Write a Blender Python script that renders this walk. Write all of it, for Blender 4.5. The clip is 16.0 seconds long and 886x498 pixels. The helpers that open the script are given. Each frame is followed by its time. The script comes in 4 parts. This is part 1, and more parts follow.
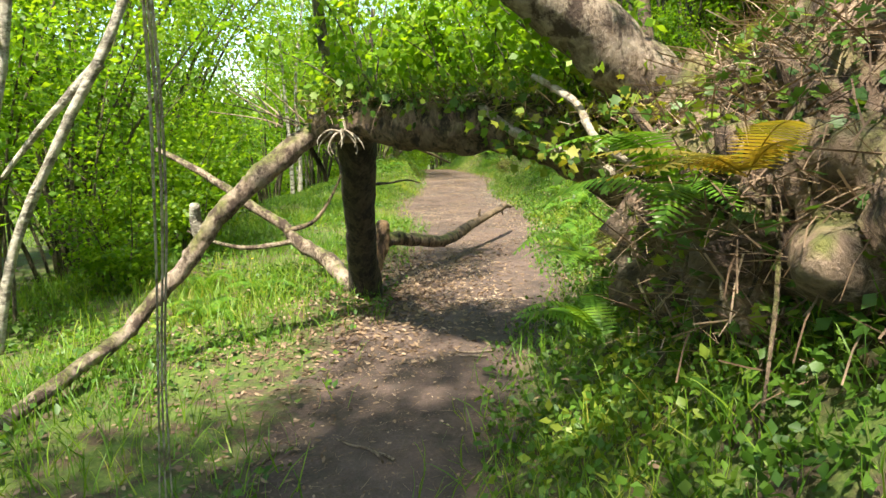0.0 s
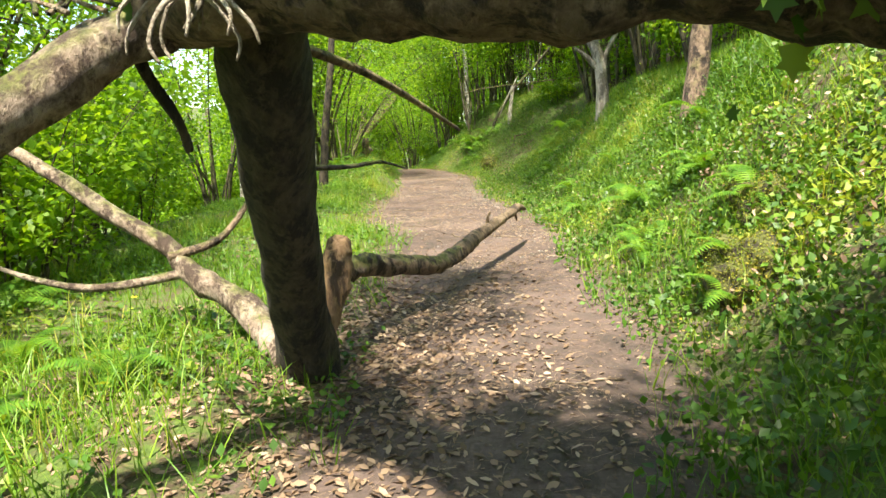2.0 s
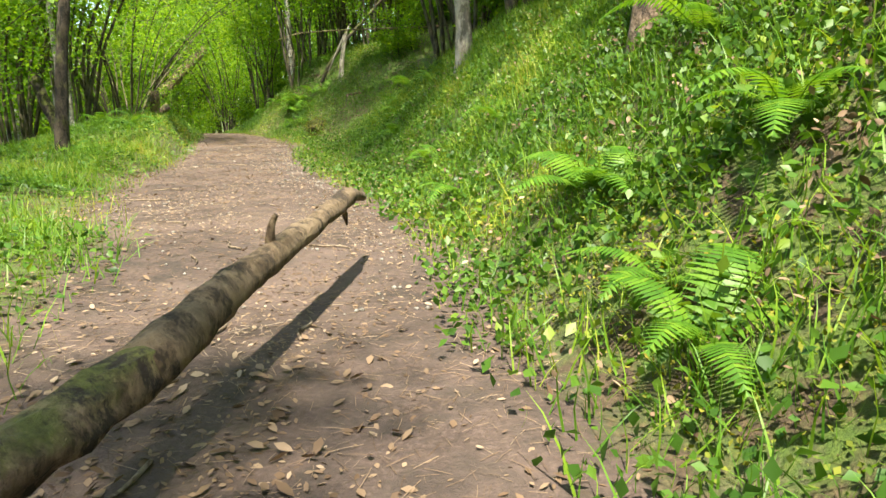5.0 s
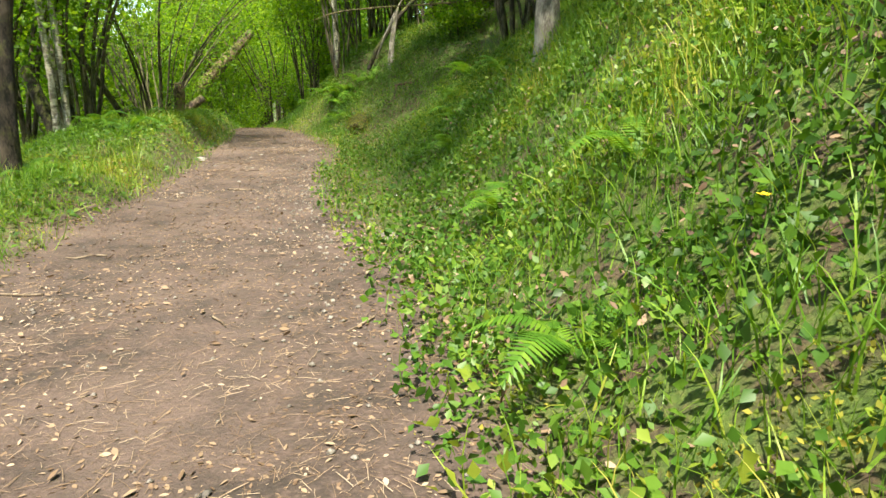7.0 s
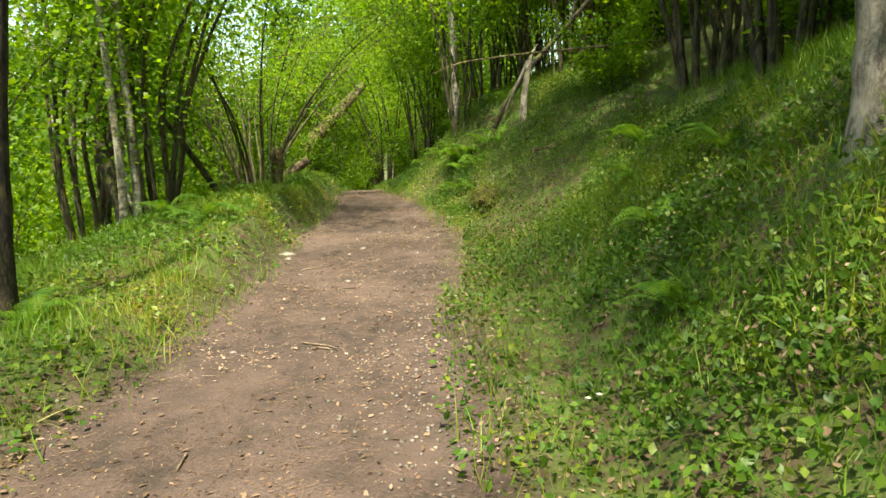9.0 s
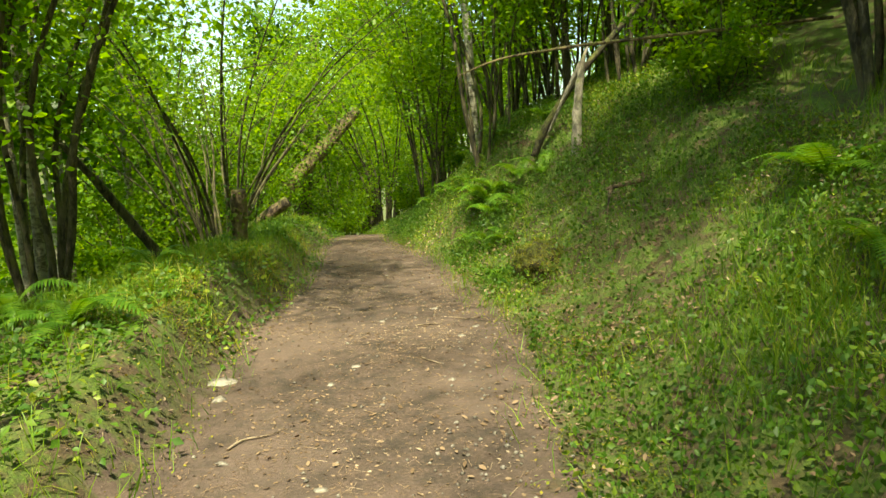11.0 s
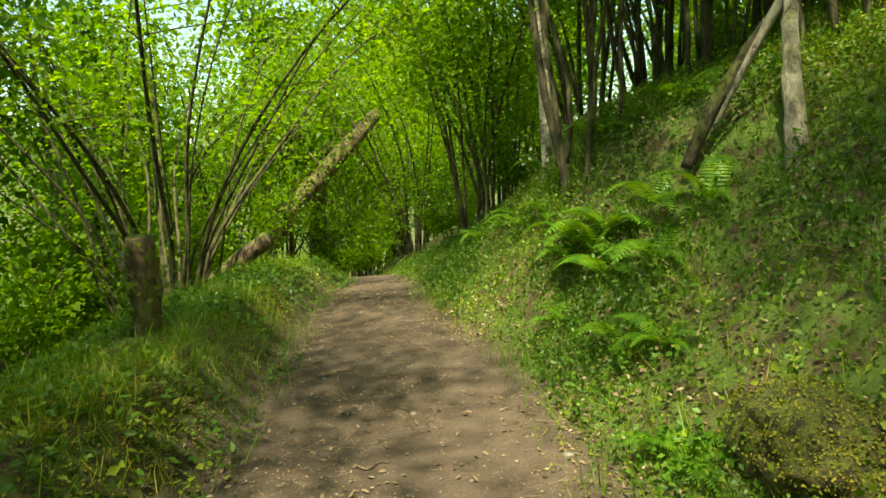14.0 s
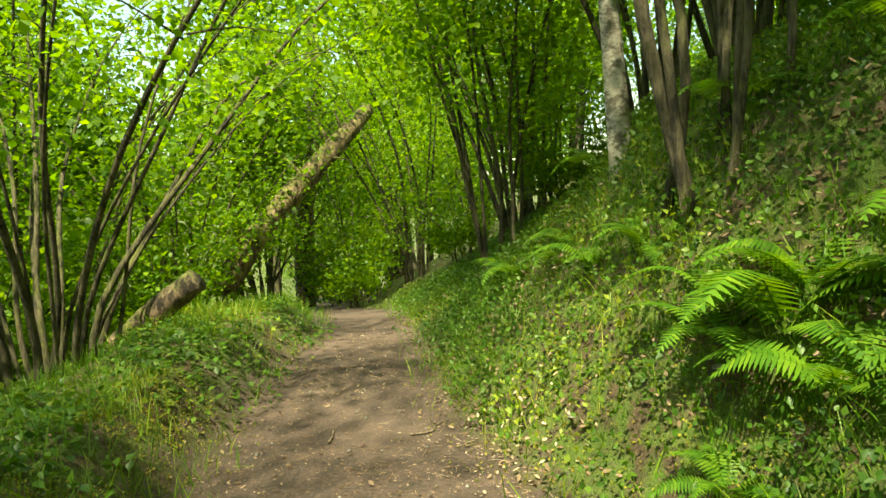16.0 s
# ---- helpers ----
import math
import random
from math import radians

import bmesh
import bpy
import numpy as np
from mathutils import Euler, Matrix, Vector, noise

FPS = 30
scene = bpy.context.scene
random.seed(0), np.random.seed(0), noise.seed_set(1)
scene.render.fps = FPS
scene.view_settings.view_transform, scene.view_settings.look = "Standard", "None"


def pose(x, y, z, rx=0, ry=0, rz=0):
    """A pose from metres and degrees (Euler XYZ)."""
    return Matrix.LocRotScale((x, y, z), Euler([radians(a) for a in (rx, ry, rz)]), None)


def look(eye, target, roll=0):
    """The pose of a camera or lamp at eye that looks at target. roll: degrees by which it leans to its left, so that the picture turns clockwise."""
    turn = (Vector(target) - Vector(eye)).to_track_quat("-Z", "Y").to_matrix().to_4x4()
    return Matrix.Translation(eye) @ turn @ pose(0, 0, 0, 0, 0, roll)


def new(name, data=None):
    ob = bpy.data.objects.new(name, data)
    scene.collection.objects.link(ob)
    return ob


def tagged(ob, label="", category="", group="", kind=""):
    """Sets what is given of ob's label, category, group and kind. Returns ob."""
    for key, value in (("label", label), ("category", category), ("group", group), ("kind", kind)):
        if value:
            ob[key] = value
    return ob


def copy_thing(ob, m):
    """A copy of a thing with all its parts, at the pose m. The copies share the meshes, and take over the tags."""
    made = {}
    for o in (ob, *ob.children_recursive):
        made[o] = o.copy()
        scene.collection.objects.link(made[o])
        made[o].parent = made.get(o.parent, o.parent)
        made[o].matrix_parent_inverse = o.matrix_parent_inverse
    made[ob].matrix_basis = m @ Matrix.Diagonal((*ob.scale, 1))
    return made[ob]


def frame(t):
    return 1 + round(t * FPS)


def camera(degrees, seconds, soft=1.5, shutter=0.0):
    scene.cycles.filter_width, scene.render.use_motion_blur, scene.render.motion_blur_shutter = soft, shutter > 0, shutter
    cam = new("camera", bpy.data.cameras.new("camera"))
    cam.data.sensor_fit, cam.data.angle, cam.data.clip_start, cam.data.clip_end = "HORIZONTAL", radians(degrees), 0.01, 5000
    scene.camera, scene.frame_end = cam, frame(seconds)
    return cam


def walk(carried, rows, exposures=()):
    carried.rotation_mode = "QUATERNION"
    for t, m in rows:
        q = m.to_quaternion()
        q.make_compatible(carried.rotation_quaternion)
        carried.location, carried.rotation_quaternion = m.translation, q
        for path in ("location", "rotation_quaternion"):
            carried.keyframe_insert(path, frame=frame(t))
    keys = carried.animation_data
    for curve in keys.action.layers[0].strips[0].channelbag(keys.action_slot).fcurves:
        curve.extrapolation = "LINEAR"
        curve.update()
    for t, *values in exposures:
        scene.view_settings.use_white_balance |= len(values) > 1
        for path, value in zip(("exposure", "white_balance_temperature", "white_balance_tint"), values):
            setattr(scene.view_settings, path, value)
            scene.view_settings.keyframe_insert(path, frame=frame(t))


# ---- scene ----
EXPOSURE = 1.05
cam = camera(67.9, 16.0)
PATH = [
    (0, (0.466, -0.851, 1.457), (0.322, 1.115, 1.117), -1.7),
    (0.5, (0.343, -0.161, 1.413), (0.209, 1.81, 1.096), -2.0),
    (1, (0.269, 0.496, 1.391), (0.155, 2.465, 1.063), -2.8),
    (1.5, (0.202, 1.196, 1.308), (0.08, 3.167, 0.99), -2.2),
    (2, (0.096, 1.901, 1.163), (0.036, 3.873, 0.83), -2.3),
    (2.5, (0.031, 2.569, 1.007), (0.028, 4.542, 0.677), -1.9),
    (3, (-0.028, 3.174, 0.851), (0.139, 5.132, 0.481), -1.1),
    (5.5, (0.589, 6.029, 0.874), (1.022, 7.929, 0.425), 0.1),
    (6, (0.732, 6.727, 0.926), (1.109, 8.63, 0.441), 0.2),
    (6.5, (0.806, 7.452, 0.974), (1.163, 9.358, 0.485), -0.3),
    (7, (0.944, 8.205, 1.086), (1.188, 10.131, 0.607), -0.8),
    (7.5, (0.965, 8.926, 1.26), (1.091, 10.872, 0.818), -1.4),
    (8, (0.985, 9.681, 1.391), (0.996, 11.637, 0.976), -1.7),
    (8.5, (0.849, 10.427, 1.448), (0.816, 12.387, 1.049), -2.3),
    (9, (0.681, 11.279, 1.473), (0.607, 13.247, 1.122), -1.8),
    (11.5, (0.104, 15.73, 1.512), (0.043, 17.713, 1.261), -3.1),
    (12, (0.045, 16.489, 1.527), (-0.007, 18.474, 1.291), -2.8),
    (12.5, (-0.022, 17.227, 1.545), (-0.097, 19.212, 1.313), -2.8),
    (13, (-0.125, 17.956, 1.561), (-0.224, 19.94, 1.333), -3.1),
    (13.5, (-0.201, 18.716, 1.57), (-0.317, 20.7, 1.345), -3.4),
    (14, (-0.29, 19.452, 1.581), (-0.442, 21.433, 1.357), -3.8),
    (14.5, (-0.369, 20.18, 1.585), (-0.523, 22.162, 1.369), -4.0),
    (15, (-0.425, 20.906, 1.588), (-0.581, 22.888, 1.37), -4.2),
    (15.5, (-0.514, 21.694, 1.58), (-0.671, 23.677, 1.37), -4.5),
    (16, (-0.583, 22.473, 1.571), (-0.744, 24.456, 1.37), -4.9),
]
walk(cam, [(t, look(eye, target, roll)) for t, eye, target, roll in PATH],
     [(t, EXPOSURE + e, k, tint) for t, e, k, tint in ((0, 0.65, 7000, 8), (2, 0.85, 7000, 8), (5.5, 0.65, 7000, 6), (7, 0.5, 7000, 6), (8, 0.3, 7400, 5), (9, 0.35, 7600, 6), (11.5, 0.35, 8900, -10), (13.5, 0.2, 9200, -14), (14.5, 0.25, 9000, -12), (16, 0.5, 8700, -9))])

# ---- world, sun, exposure ----
world = bpy.data.worlds.new("sky")
scene.world = world
world.use_nodes = True
_sky = world.node_tree.nodes.new("ShaderNodeTexSky")
_sky.sky_type = "NISHITA"
_sky.sun_disc = False
SUN_DIR = Vector((-0.08, -0.5, 1.0)).normalized()
_sky.sun_elevation = math.asin(SUN_DIR.z)
_sky.sun_rotation = math.atan2(SUN_DIR.x, SUN_DIR.y)
_bg = world.node_tree.nodes["Background"]
_bg.inputs["Strength"].default_value = 0.15
world.node_tree.links.new(_sky.outputs["Color"], _bg.inputs["Color"])
_sl = bpy.data.lights.new("sun", "SUN")
_sl.energy, _sl.angle, _sl.color = 5.0, radians(1.6), (1.0, 0.95, 0.86)
sun = new("sun", _sl)
sun.matrix_world = Matrix.Translation((0, 0, 30)) @ SUN_DIR.to_track_quat("Z", "Y").to_matrix().to_4x4()

rng = np.random.default_rng(7)

# ---- materials ----


def mat_base(name, rough=0.8):
    m = bpy.data.materials.new(name)
    m.use_nodes = True
    nt = m.node_tree
    b = nt.nodes["Principled BSDF"]
    b.inputs["Roughness"].default_value = rough
    return m, nt, b


def n_noise(nt, scale, detail=5.0, coords=None, rough=0.6):
    n = nt.nodes.new("ShaderNodeTexNoise")
    n.inputs["Scale"].default_value = scale
    n.inputs["Detail"].default_value = detail
    n.inputs["Roughness"].default_value = rough
    if coords is not None:
        nt.links.new(coords, n.inputs["Vector"])
    return n.outputs["Fac"]


def n_ramp(nt, fac, stops):
    r = nt.nodes.new("ShaderNodeValToRGB")
    while len(r.color_ramp.elements) < len(stops):
        r.color_ramp.elements.new(0.5)
    for e, (p, c) in zip(r.color_ramp.elements, stops):
        e.position, e.color = p, (*c, 1)
    nt.links.new(fac, r.inputs["Fac"])
    return r.outputs["Color"]


def n_mix(nt, fac, a, b, blend="MIX"):
    x = nt.nodes.new("ShaderNodeMix")
    x.data_type, x.blend_type = "RGBA", blend
    for sock, v in ((x.inputs[0], fac), (x.inputs[6], a), (x.inputs[7], b)):
        if isinstance(v, (int, float)):
            sock.default_value = v
        elif isinstance(v, tuple):
            sock.default_value = (*v, 1)
        else:
            nt.links.new(v, sock)
    return x.outputs[2]


def n_bump(nt, b, height, strength, dist):
    n = nt.nodes.new("ShaderNodeBump")
    n.inputs["Strength"].default_value = strength
    n.inputs["Distance"].default_value = dist
    nt.links.new(height, n.inputs["Height"])
    nt.links.new(n.outputs["Normal"], b.inputs["Normal"])


def obj_coords(nt, scale=(1, 1, 1)):
    tc = nt.nodes.new("ShaderNodeTexCoord")
    mp = nt.nodes.new("ShaderNodeMapping")
    mp.inputs["Scale"].default_value = scale
    nt.links.new(tc.outputs["Object"], mp.inputs["Vector"])
    return mp.outputs["Vector"]


def bark(name, dark, mid, light, moss=0.0, grain=30.0, stretch=0.3, patch=2.5):
    m, nt, b = mat_base(name, 0.9)
    co = obj_coords(nt, (1, 1, stretch))
    fine = n_noise(nt, grain, 8, co, 0.7)
    big = n_noise(nt, patch, 4, obj_coords(nt))
    col = n_ramp(nt, fine, [(0.3, dark), (0.5, mid), (0.72, light)])
    col = n_mix(nt, n_ramp(nt, big, [(0.4, (0, 0, 0)), (0.65, (0.6, 0.6, 0.6))]), col, light)
    if moss:
        geo = nt.nodes.new("ShaderNodeNewGeometry")
        sx = nt.nodes.new("ShaderNodeSeparateXYZ")
        nt.links.new(geo.outputs["Normal"], sx.inputs[0])
        add = nt.nodes.new("ShaderNodeMath")
        add.operation = "MULTIPLY_ADD"
        add.inputs[1].default_value = 0.25
        nt.links.new(sx.outputs["Z"], add.inputs[0])
        nt.links.new(n_noise(nt, 5.0, 6, obj_coords(nt)), add.inputs[2])
        fac = n_ramp(nt, add.outputs[0], [(0.62 - 0.2 * moss, (0, 0, 0)), (0.8 - 0.2 * moss, (0.85, 0.85, 0.85))])
        col = n_mix(nt, fac, col, n_ramp(nt, fine, [(0.3, (0.04, 0.055, 0.008)), (0.7, (0.16, 0.17, 0.03))]))
    flake = n_noise(nt, grain * 0.32, 6, co, 0.75)
    col = n_mix(nt, n_ramp(nt, flake, [(0.42, (0.97, 0.97, 0.97)), (0.52, (0, 0, 0))]), col, dark)
    nt.links.new(col, b.inputs["Base Color"])
    n_bump(nt, b, n_mix(nt, 0.35, flake, fine), 1.0, 0.06)
    return m


def leaf_mat(name, stops, trans=0.45, rough=0.45, tcol=(1.25, 1.15, 0.5)):
    """Leaf: diffuse and gloss with light shining through; each leaf has its own shade."""
    m, nt, b = mat_base(name, rough)
    geo = nt.nodes.new("ShaderNodeNewGeometry")
    big = n_noise(nt, 0.6, 3, obj_coords(nt))
    avg = nt.nodes.new("ShaderNodeMath")
    avg.operation = "MULTIPLY_ADD"
    avg.inputs[1].default_value = 0.65
    nt.links.new(geo.outputs["Random Per Island"], avg.inputs[0])
    sub = nt.nodes.new("ShaderNodeMath")
    sub.operation = "MULTIPLY_ADD"
    sub.inputs[1].default_value, sub.inputs[2].default_value = 1.4, -0.5
    nt.links.new(big, sub.inputs[0])
    nt.links.new(sub.outputs[0], avg.inputs[2])
    col = n_ramp(nt, avg.outputs[0], stops)
    nt.links.new(col, b.inputs["Base Color"])
    b.inputs["Specular IOR Level"].default_value = 0.35
    tr = nt.nodes.new("ShaderNodeBsdfTranslucent")
    nt.links.new(n_mix(nt, 1.0, col, tcol, "MULTIPLY"), tr.inputs["Color"])
    mx = nt.nodes.new("ShaderNodeMixShader")
    mx.inputs[0].default_value = trans
    nt.links.new(b.outputs[0], mx.inputs[1])
    nt.links.new(tr.outputs[0], mx.inputs[2])
    nt.links.new(mx.outputs[0], nt.nodes["Material Output"].inputs["Surface"])
    return m


M_BARK_DARK = bark("bark_dark", (0.008, 0.006, 0.004), (0.034, 0.025, 0.016), (0.095, 0.07, 0.045), 0.5, 42, 0.4, 6)
M_BARK_BROWN = bark("bark_brown", (0.018, 0.011, 0.007), (0.105, 0.066, 0.042), (0.31, 0.22, 0.145), 0.45, 34, 0.6, 7)
M_BARK_GREY = bark("bark_grey", (0.10, 0.085, 0.065), (0.24, 0.21, 0.165), (0.42, 0.38, 0.31), 0.15, 26, 0.4, 4)
M_BARK_PALE = bark("bark_pale", (0.14, 0.12, 0.09), (0.40, 0.36, 0.29), (0.60, 0.56, 0.47), 0.1, 20, 1.6, 6)
M_BARK_HAZEL = bark("bark_hazel", (0.025, 0.02, 0.012), (0.08, 0.065, 0.037), (0.18, 0.15, 0.09), 0.6, 40, 0.3, 3)
M_BARK_MOSS = bark("bark_moss", (0.045, 0.03, 0.018), (0.17, 0.115, 0.06), (0.38, 0.28, 0.155), 0.55, 22, 0.5, 4)
M_WOOD_RAW = bark("wood_raw", (0.05, 0.028, 0.014), (0.17, 0.095, 0.045), (0.34, 0.215, 0.11), 0, 35, 0.2, 6)
M_LOG = bark("weathered_log", (0.035, 0.022, 0.012), (0.125, 0.082, 0.046), (0.27, 0.195, 0.12), 0, 30, 0.6, 5)
M_LIMB = bark("limb_bark", (0.05, 0.03, 0.02), (0.2, 0.14, 0.098), (0.43, 0.35, 0.27), 0.2, 30, 0.6, 9)
M_ROOT = bark("root_pale", (0.22, 0.17, 0.12), (0.42, 0.35, 0.27), (0.6, 0.53, 0.43), 0, 40, 1, 6)
M_SOIL = bark("soil", (0.035, 0.021, 0.013), (0.15, 0.098, 0.065), (0.33, 0.235, 0.165), 0.05, 12, 1, 3)

G_DARK, G_MID, G_LITE = (0.025, 0.065, 0.01), (0.06, 0.145, 0.017), (0.115, 0.215, 0.024)
M_LEAF_TREE = leaf_mat("leaf_hazel", [(0.05, (0.06, 0.15, 0.012)), (0.5, (0.15, 0.30, 0.02)), (0.95, (0.29, 0.43, 0.028))], 0.64)
M_LEAF_DARK = leaf_mat("leaf_oak", [(0.05, (0.035, 0.10, 0.012)), (0.6, (0.115, 0.25, 0.018)), (0.97, (0.24, 0.38, 0.025))], 0.6)
M_LEAF_HERB = leaf_mat("leaf_herb", [(0.05, G_DARK), (0.4, G_MID), (0.75, G_LITE), (0.97, (0.27, 0.33, 0.04))], 0.42)
M_LEAF_IVY = leaf_mat("leaf_ivy", [(0.05, (0.03, 0.08, 0.02)), (0.5, (0.08, 0.17, 0.025)), (0.8, (0.2, 0.28, 0.035)), (0.98, (0.34, 0.33, 0.05))], 0.4)
M_GRASS = leaf_mat("grass_blade", [(0.05, (0.055, 0.14, 0.014)), (0.45, (0.12, 0.25, 0.022)), (0.8, (0.22, 0.33, 0.03)), (0.98, (0.40, 0.36, 0.08))], 0.42)
M_FERN = leaf_mat("fern_frond", [(0.05, (0.05, 0.14, 0.016)), (0.5, (0.10, 0.23, 0.02)), (0.95, (0.2, 0.32, 0.03))], 0.45)
M_FERN_DRY = leaf_mat("fern_frond_yellowed", [(0.05, (0.16, 0.15, 0.025)), (0.5, (0.30, 0.25, 0.04)), (0.95, (0.40, 0.24, 0.05))], 0.4)
M_MOSS = leaf_mat("moss_tuft", [(0.05, (0.07, 0.12, 0.012)), (0.5, (0.17, 0.19, 0.02)), (0.95, (0.29, 0.23, 0.032))], 0.25, 0.8)
M_LITTER = leaf_mat("dead_leaf", [(0.05, (0.07, 0.04, 0.022)), (0.4, (0.17, 0.108, 0.065)), (0.75, (0.28, 0.195, 0.125)), (0.98, (0.46, 0.36, 0.26))], 0.12, 0.7, (1, 0.9, 0.7))
M_MOSSY = bark("mossy_earth", (0.03, 0.022, 0.01), (0.09, 0.075, 0.02), (0.19, 0.155, 0.04), 0.95, 34, 1, 5)
M_TWIG = bark("twig", (0.08, 0.05, 0.03), (0.24, 0.17, 0.11), (0.45, 0.36, 0.26), 0, 30, 1, 8)
M_STONE = bark("limestone", (0.11, 0.095, 0.08), (0.22, 0.195, 0.165), (0.35, 0.32, 0.28), 0, 12, 1, 5)
M_PETAL_Y, _nt, _b = mat_base("petal_yellow", 0.5)
_nt.links.new(n_ramp(_nt, n_noise(_nt, 60), [(0.3, (0.75, 0.45, 0.02)), (0.7, (0.85, 0.6, 0.03))]), _b.inputs["Base Color"])
M_PETAL_W, _nt, _b = mat_base("petal_white", 0.5)
_nt.links.new(n_ramp(_nt, n_noise(_nt, 60), [(0.3, (0.7, 0.7, 0.66)), (0.7, (0.85, 0.85, 0.8))]), _b.inputs["Base Color"])


def ground_mat():
    m, nt, b = mat_base("forest_ground", 0.95)
    co = obj_coords(nt)
    fine, mid, big = n_noise(nt, 45, 8, co, 0.7), n_noise(nt, 6, 6, co), n_noise(nt, 0.9, 4, co)
    earth = n_ramp(nt, fine, [(0.25, (0.034, 0.023, 0.018)), (0.5, (0.08, 0.052, 0.04)), (0.75, (0.18, 0.124, 0.10))])
    earth = n_mix(nt, n_ramp(nt, mid, [(0.4, (0.95, 0.95, 0.95)), (0.57, (0, 0, 0))]), earth,
                  n_ramp(nt, fine, [(0.3, (0.024, 0.017, 0.013)), (0.7, (0.07, 0.05, 0.038))]))
    earth = n_mix(nt, n_ramp(nt, big, [(0.42, (0, 0, 0)), (0.62, (0.5, 0.5, 0.5))]), earth, (0.165, 0.113, 0.092))
    duff = n_ramp(nt, fine, [(0.25, (0.025, 0.018, 0.01)), (0.5, (0.075, 0.05, 0.027)), (0.78, (0.17, 0.115, 0.06))])
    green = n_ramp(nt, fine, [(0.25, (0.03, 0.055, 0.008)), (0.5, (0.075, 0.13, 0.015)), (0.8, (0.15, 0.19, 0.025))])
    soil = n_mix(nt, n_ramp(nt, mid, [(0.4, (0, 0, 0)), (0.56, (0.9, 0.9, 0.9))]), duff, green)
    at = nt.nodes.new("ShaderNodeAttribute")
    at.attribute_name = "trail"
    wob = nt.nodes.new("ShaderNodeMath")
    wob.operation = "MULTIPLY_ADD"
    wob.inputs[1].default_value, wob.inputs[2].default_value = 1.6, -0.8
    nt.links.new(mid, wob.inputs[0])
    s = nt.nodes.new("ShaderNodeMath")
    nt.links.new(at.outputs["Fac"], s.inputs[0])
    nt.links.new(wob.outputs[0], s.inputs[1])
    nt.links.new(n_mix(nt, n_ramp(nt, s.outputs[0], [(0.36, (0, 0, 0)), (0.58, (1, 1, 1))]), soil, earth), b.inputs["Base Color"])
    n_bump(nt, b, fine, 0.8, 0.025)
    return m


M_GROUND = ground_mat()

# ---- terrain ----
XR = ([-6, 1.6, 3.2, 4.3, 5.5, 7.4, 8.2, 9.7, 12.2, 14, 17.7, 20.4, 22.4, 25, 27, 29, 32, 40], [0.45, 0.45, 0.66, 1.1, 1.25, 1.2, 1.3, 1.42, 1.2, 0.85, 0.62, 0.64, 0.27, -0.19, -1.0, -1.35, -2.0, -5])
XL = ([-6, 1.6, 3.8, 5, 9.8, 11, 13.7, 15.6, 18.7, 21, 23.5, 25.5, 28.3, 30, 34, 40], [-0.6, -0.6, -0.7, -0.55, -0.8, -1.26, -1.55, -1.5, -1.6, -1.98, -2.05, -2.4, -2.72, -2.8, -4, -7])
BK = ([-2, 0, 3, 5, 10, 13, 15, 18, 21, 23, 26, 28, 30, 34], [0.6, 0.9, 1.3, 1.2, 1.08, 1.02, 0.96, 0.72, 0.66, 0.82, 1.2, 1.05, 0.75, 0.45])
BD = ([0, 10, 13, 15, 18, 21, 23, 26], [0.1, 0.08, 0.5, 0.6, 0.55, 0.4, 0.15, 0.1])
HB = ([6, 12, 15, 17, 18.5, 20, 22, 26, 29, 34], [0.03, 0.06, 0.15, 0.25, 0.42, 0.52, 0.52, 0.45, 0.4, 0.2])


def wob(x, y):
    return (0.5 * np.sin(1.9 * x + 0.7 * y + 1.0) * np.sin(1.3 * y - 0.6 * x) + 0.3 * np.sin(4.1 * x - 2.2 * y) * np.sin(3.7 * y + 0.8)
            + 0.2 * np.sin(9.3 * x + 4.0 * y) * np.sin(8.1 * y - 3.0 * x))


def height(x, y):
    x, y = np.asarray(x, float), np.asarray(y, float)
    xr, xl = np.interp(y, *XR), np.interp(y, *XL)
    yc = np.clip(y, 27, 33)
    base = -0.012 * (yc - 27) ** 2 - 0.16 * np.clip(y - 33, 0, 40)
    d = np.clip(x - xr - np.interp(y, *BD), 0, None)
    k = np.interp(y, *BK)
    knee = 1.9 / np.maximum(k, 0.3)
    up = k * np.minimum(d, knee) ** 1.15 / np.maximum(knee, 0.1) ** 0.15 + 0.42 * np.clip(d - knee, 0, 18)
    e = np.clip(xl - x, 0, None)
    hb = np.interp(y, *HB)
    hump = hb * np.clip(e / 0.35, 0, 1) ** 0.8
    fall = np.interp(y, [4, 12, 18, 22, 30], [0.05, 0.12, 0.25, 0.4, 0.42])
    brk = np.interp(y, [4, 12, 18, 22], [2.0, 2.2, 1.6, 1.1])
    down = -fall * np.clip(e - brk, 0, 14) + 0.5 * np.clip(e - 34, 0, 60)
    off = np.clip(np.maximum(d, e) / 0.4, 0, 1)
    return base + up + hump + down + wob(x, y) * (0.025 + 0.06 * off)


def trail(x, y):
    """1 on the trodden earth, falling to 0 over its ragged edges."""
    xr, xl = np.interp(y, *XR), np.interp(y, *XL)
    return np.clip(0.5 + np.minimum(xr - x, x - xl) / 0.9, 0, 1)


def H(x, y):
    return float(height(x, y))


# ---- mesh makers ----
def mesh_from(name, V, F, mat, smooth=True):
    me = bpy.data.meshes.new(name)
    me.from_pydata([tuple(v) for v in V], [], F)
    if smooth:
        me.polygons.foreach_set("use_smooth", [True] * len(me.polygons))
    me.materials.append(mat)
    me.update()
    return me


def part(name, me, parent=None, label=""):
    ob = new(name, me)
    if parent is not None:
        ob.parent = parent
    if label:
        ob["label"] = label
    return ob


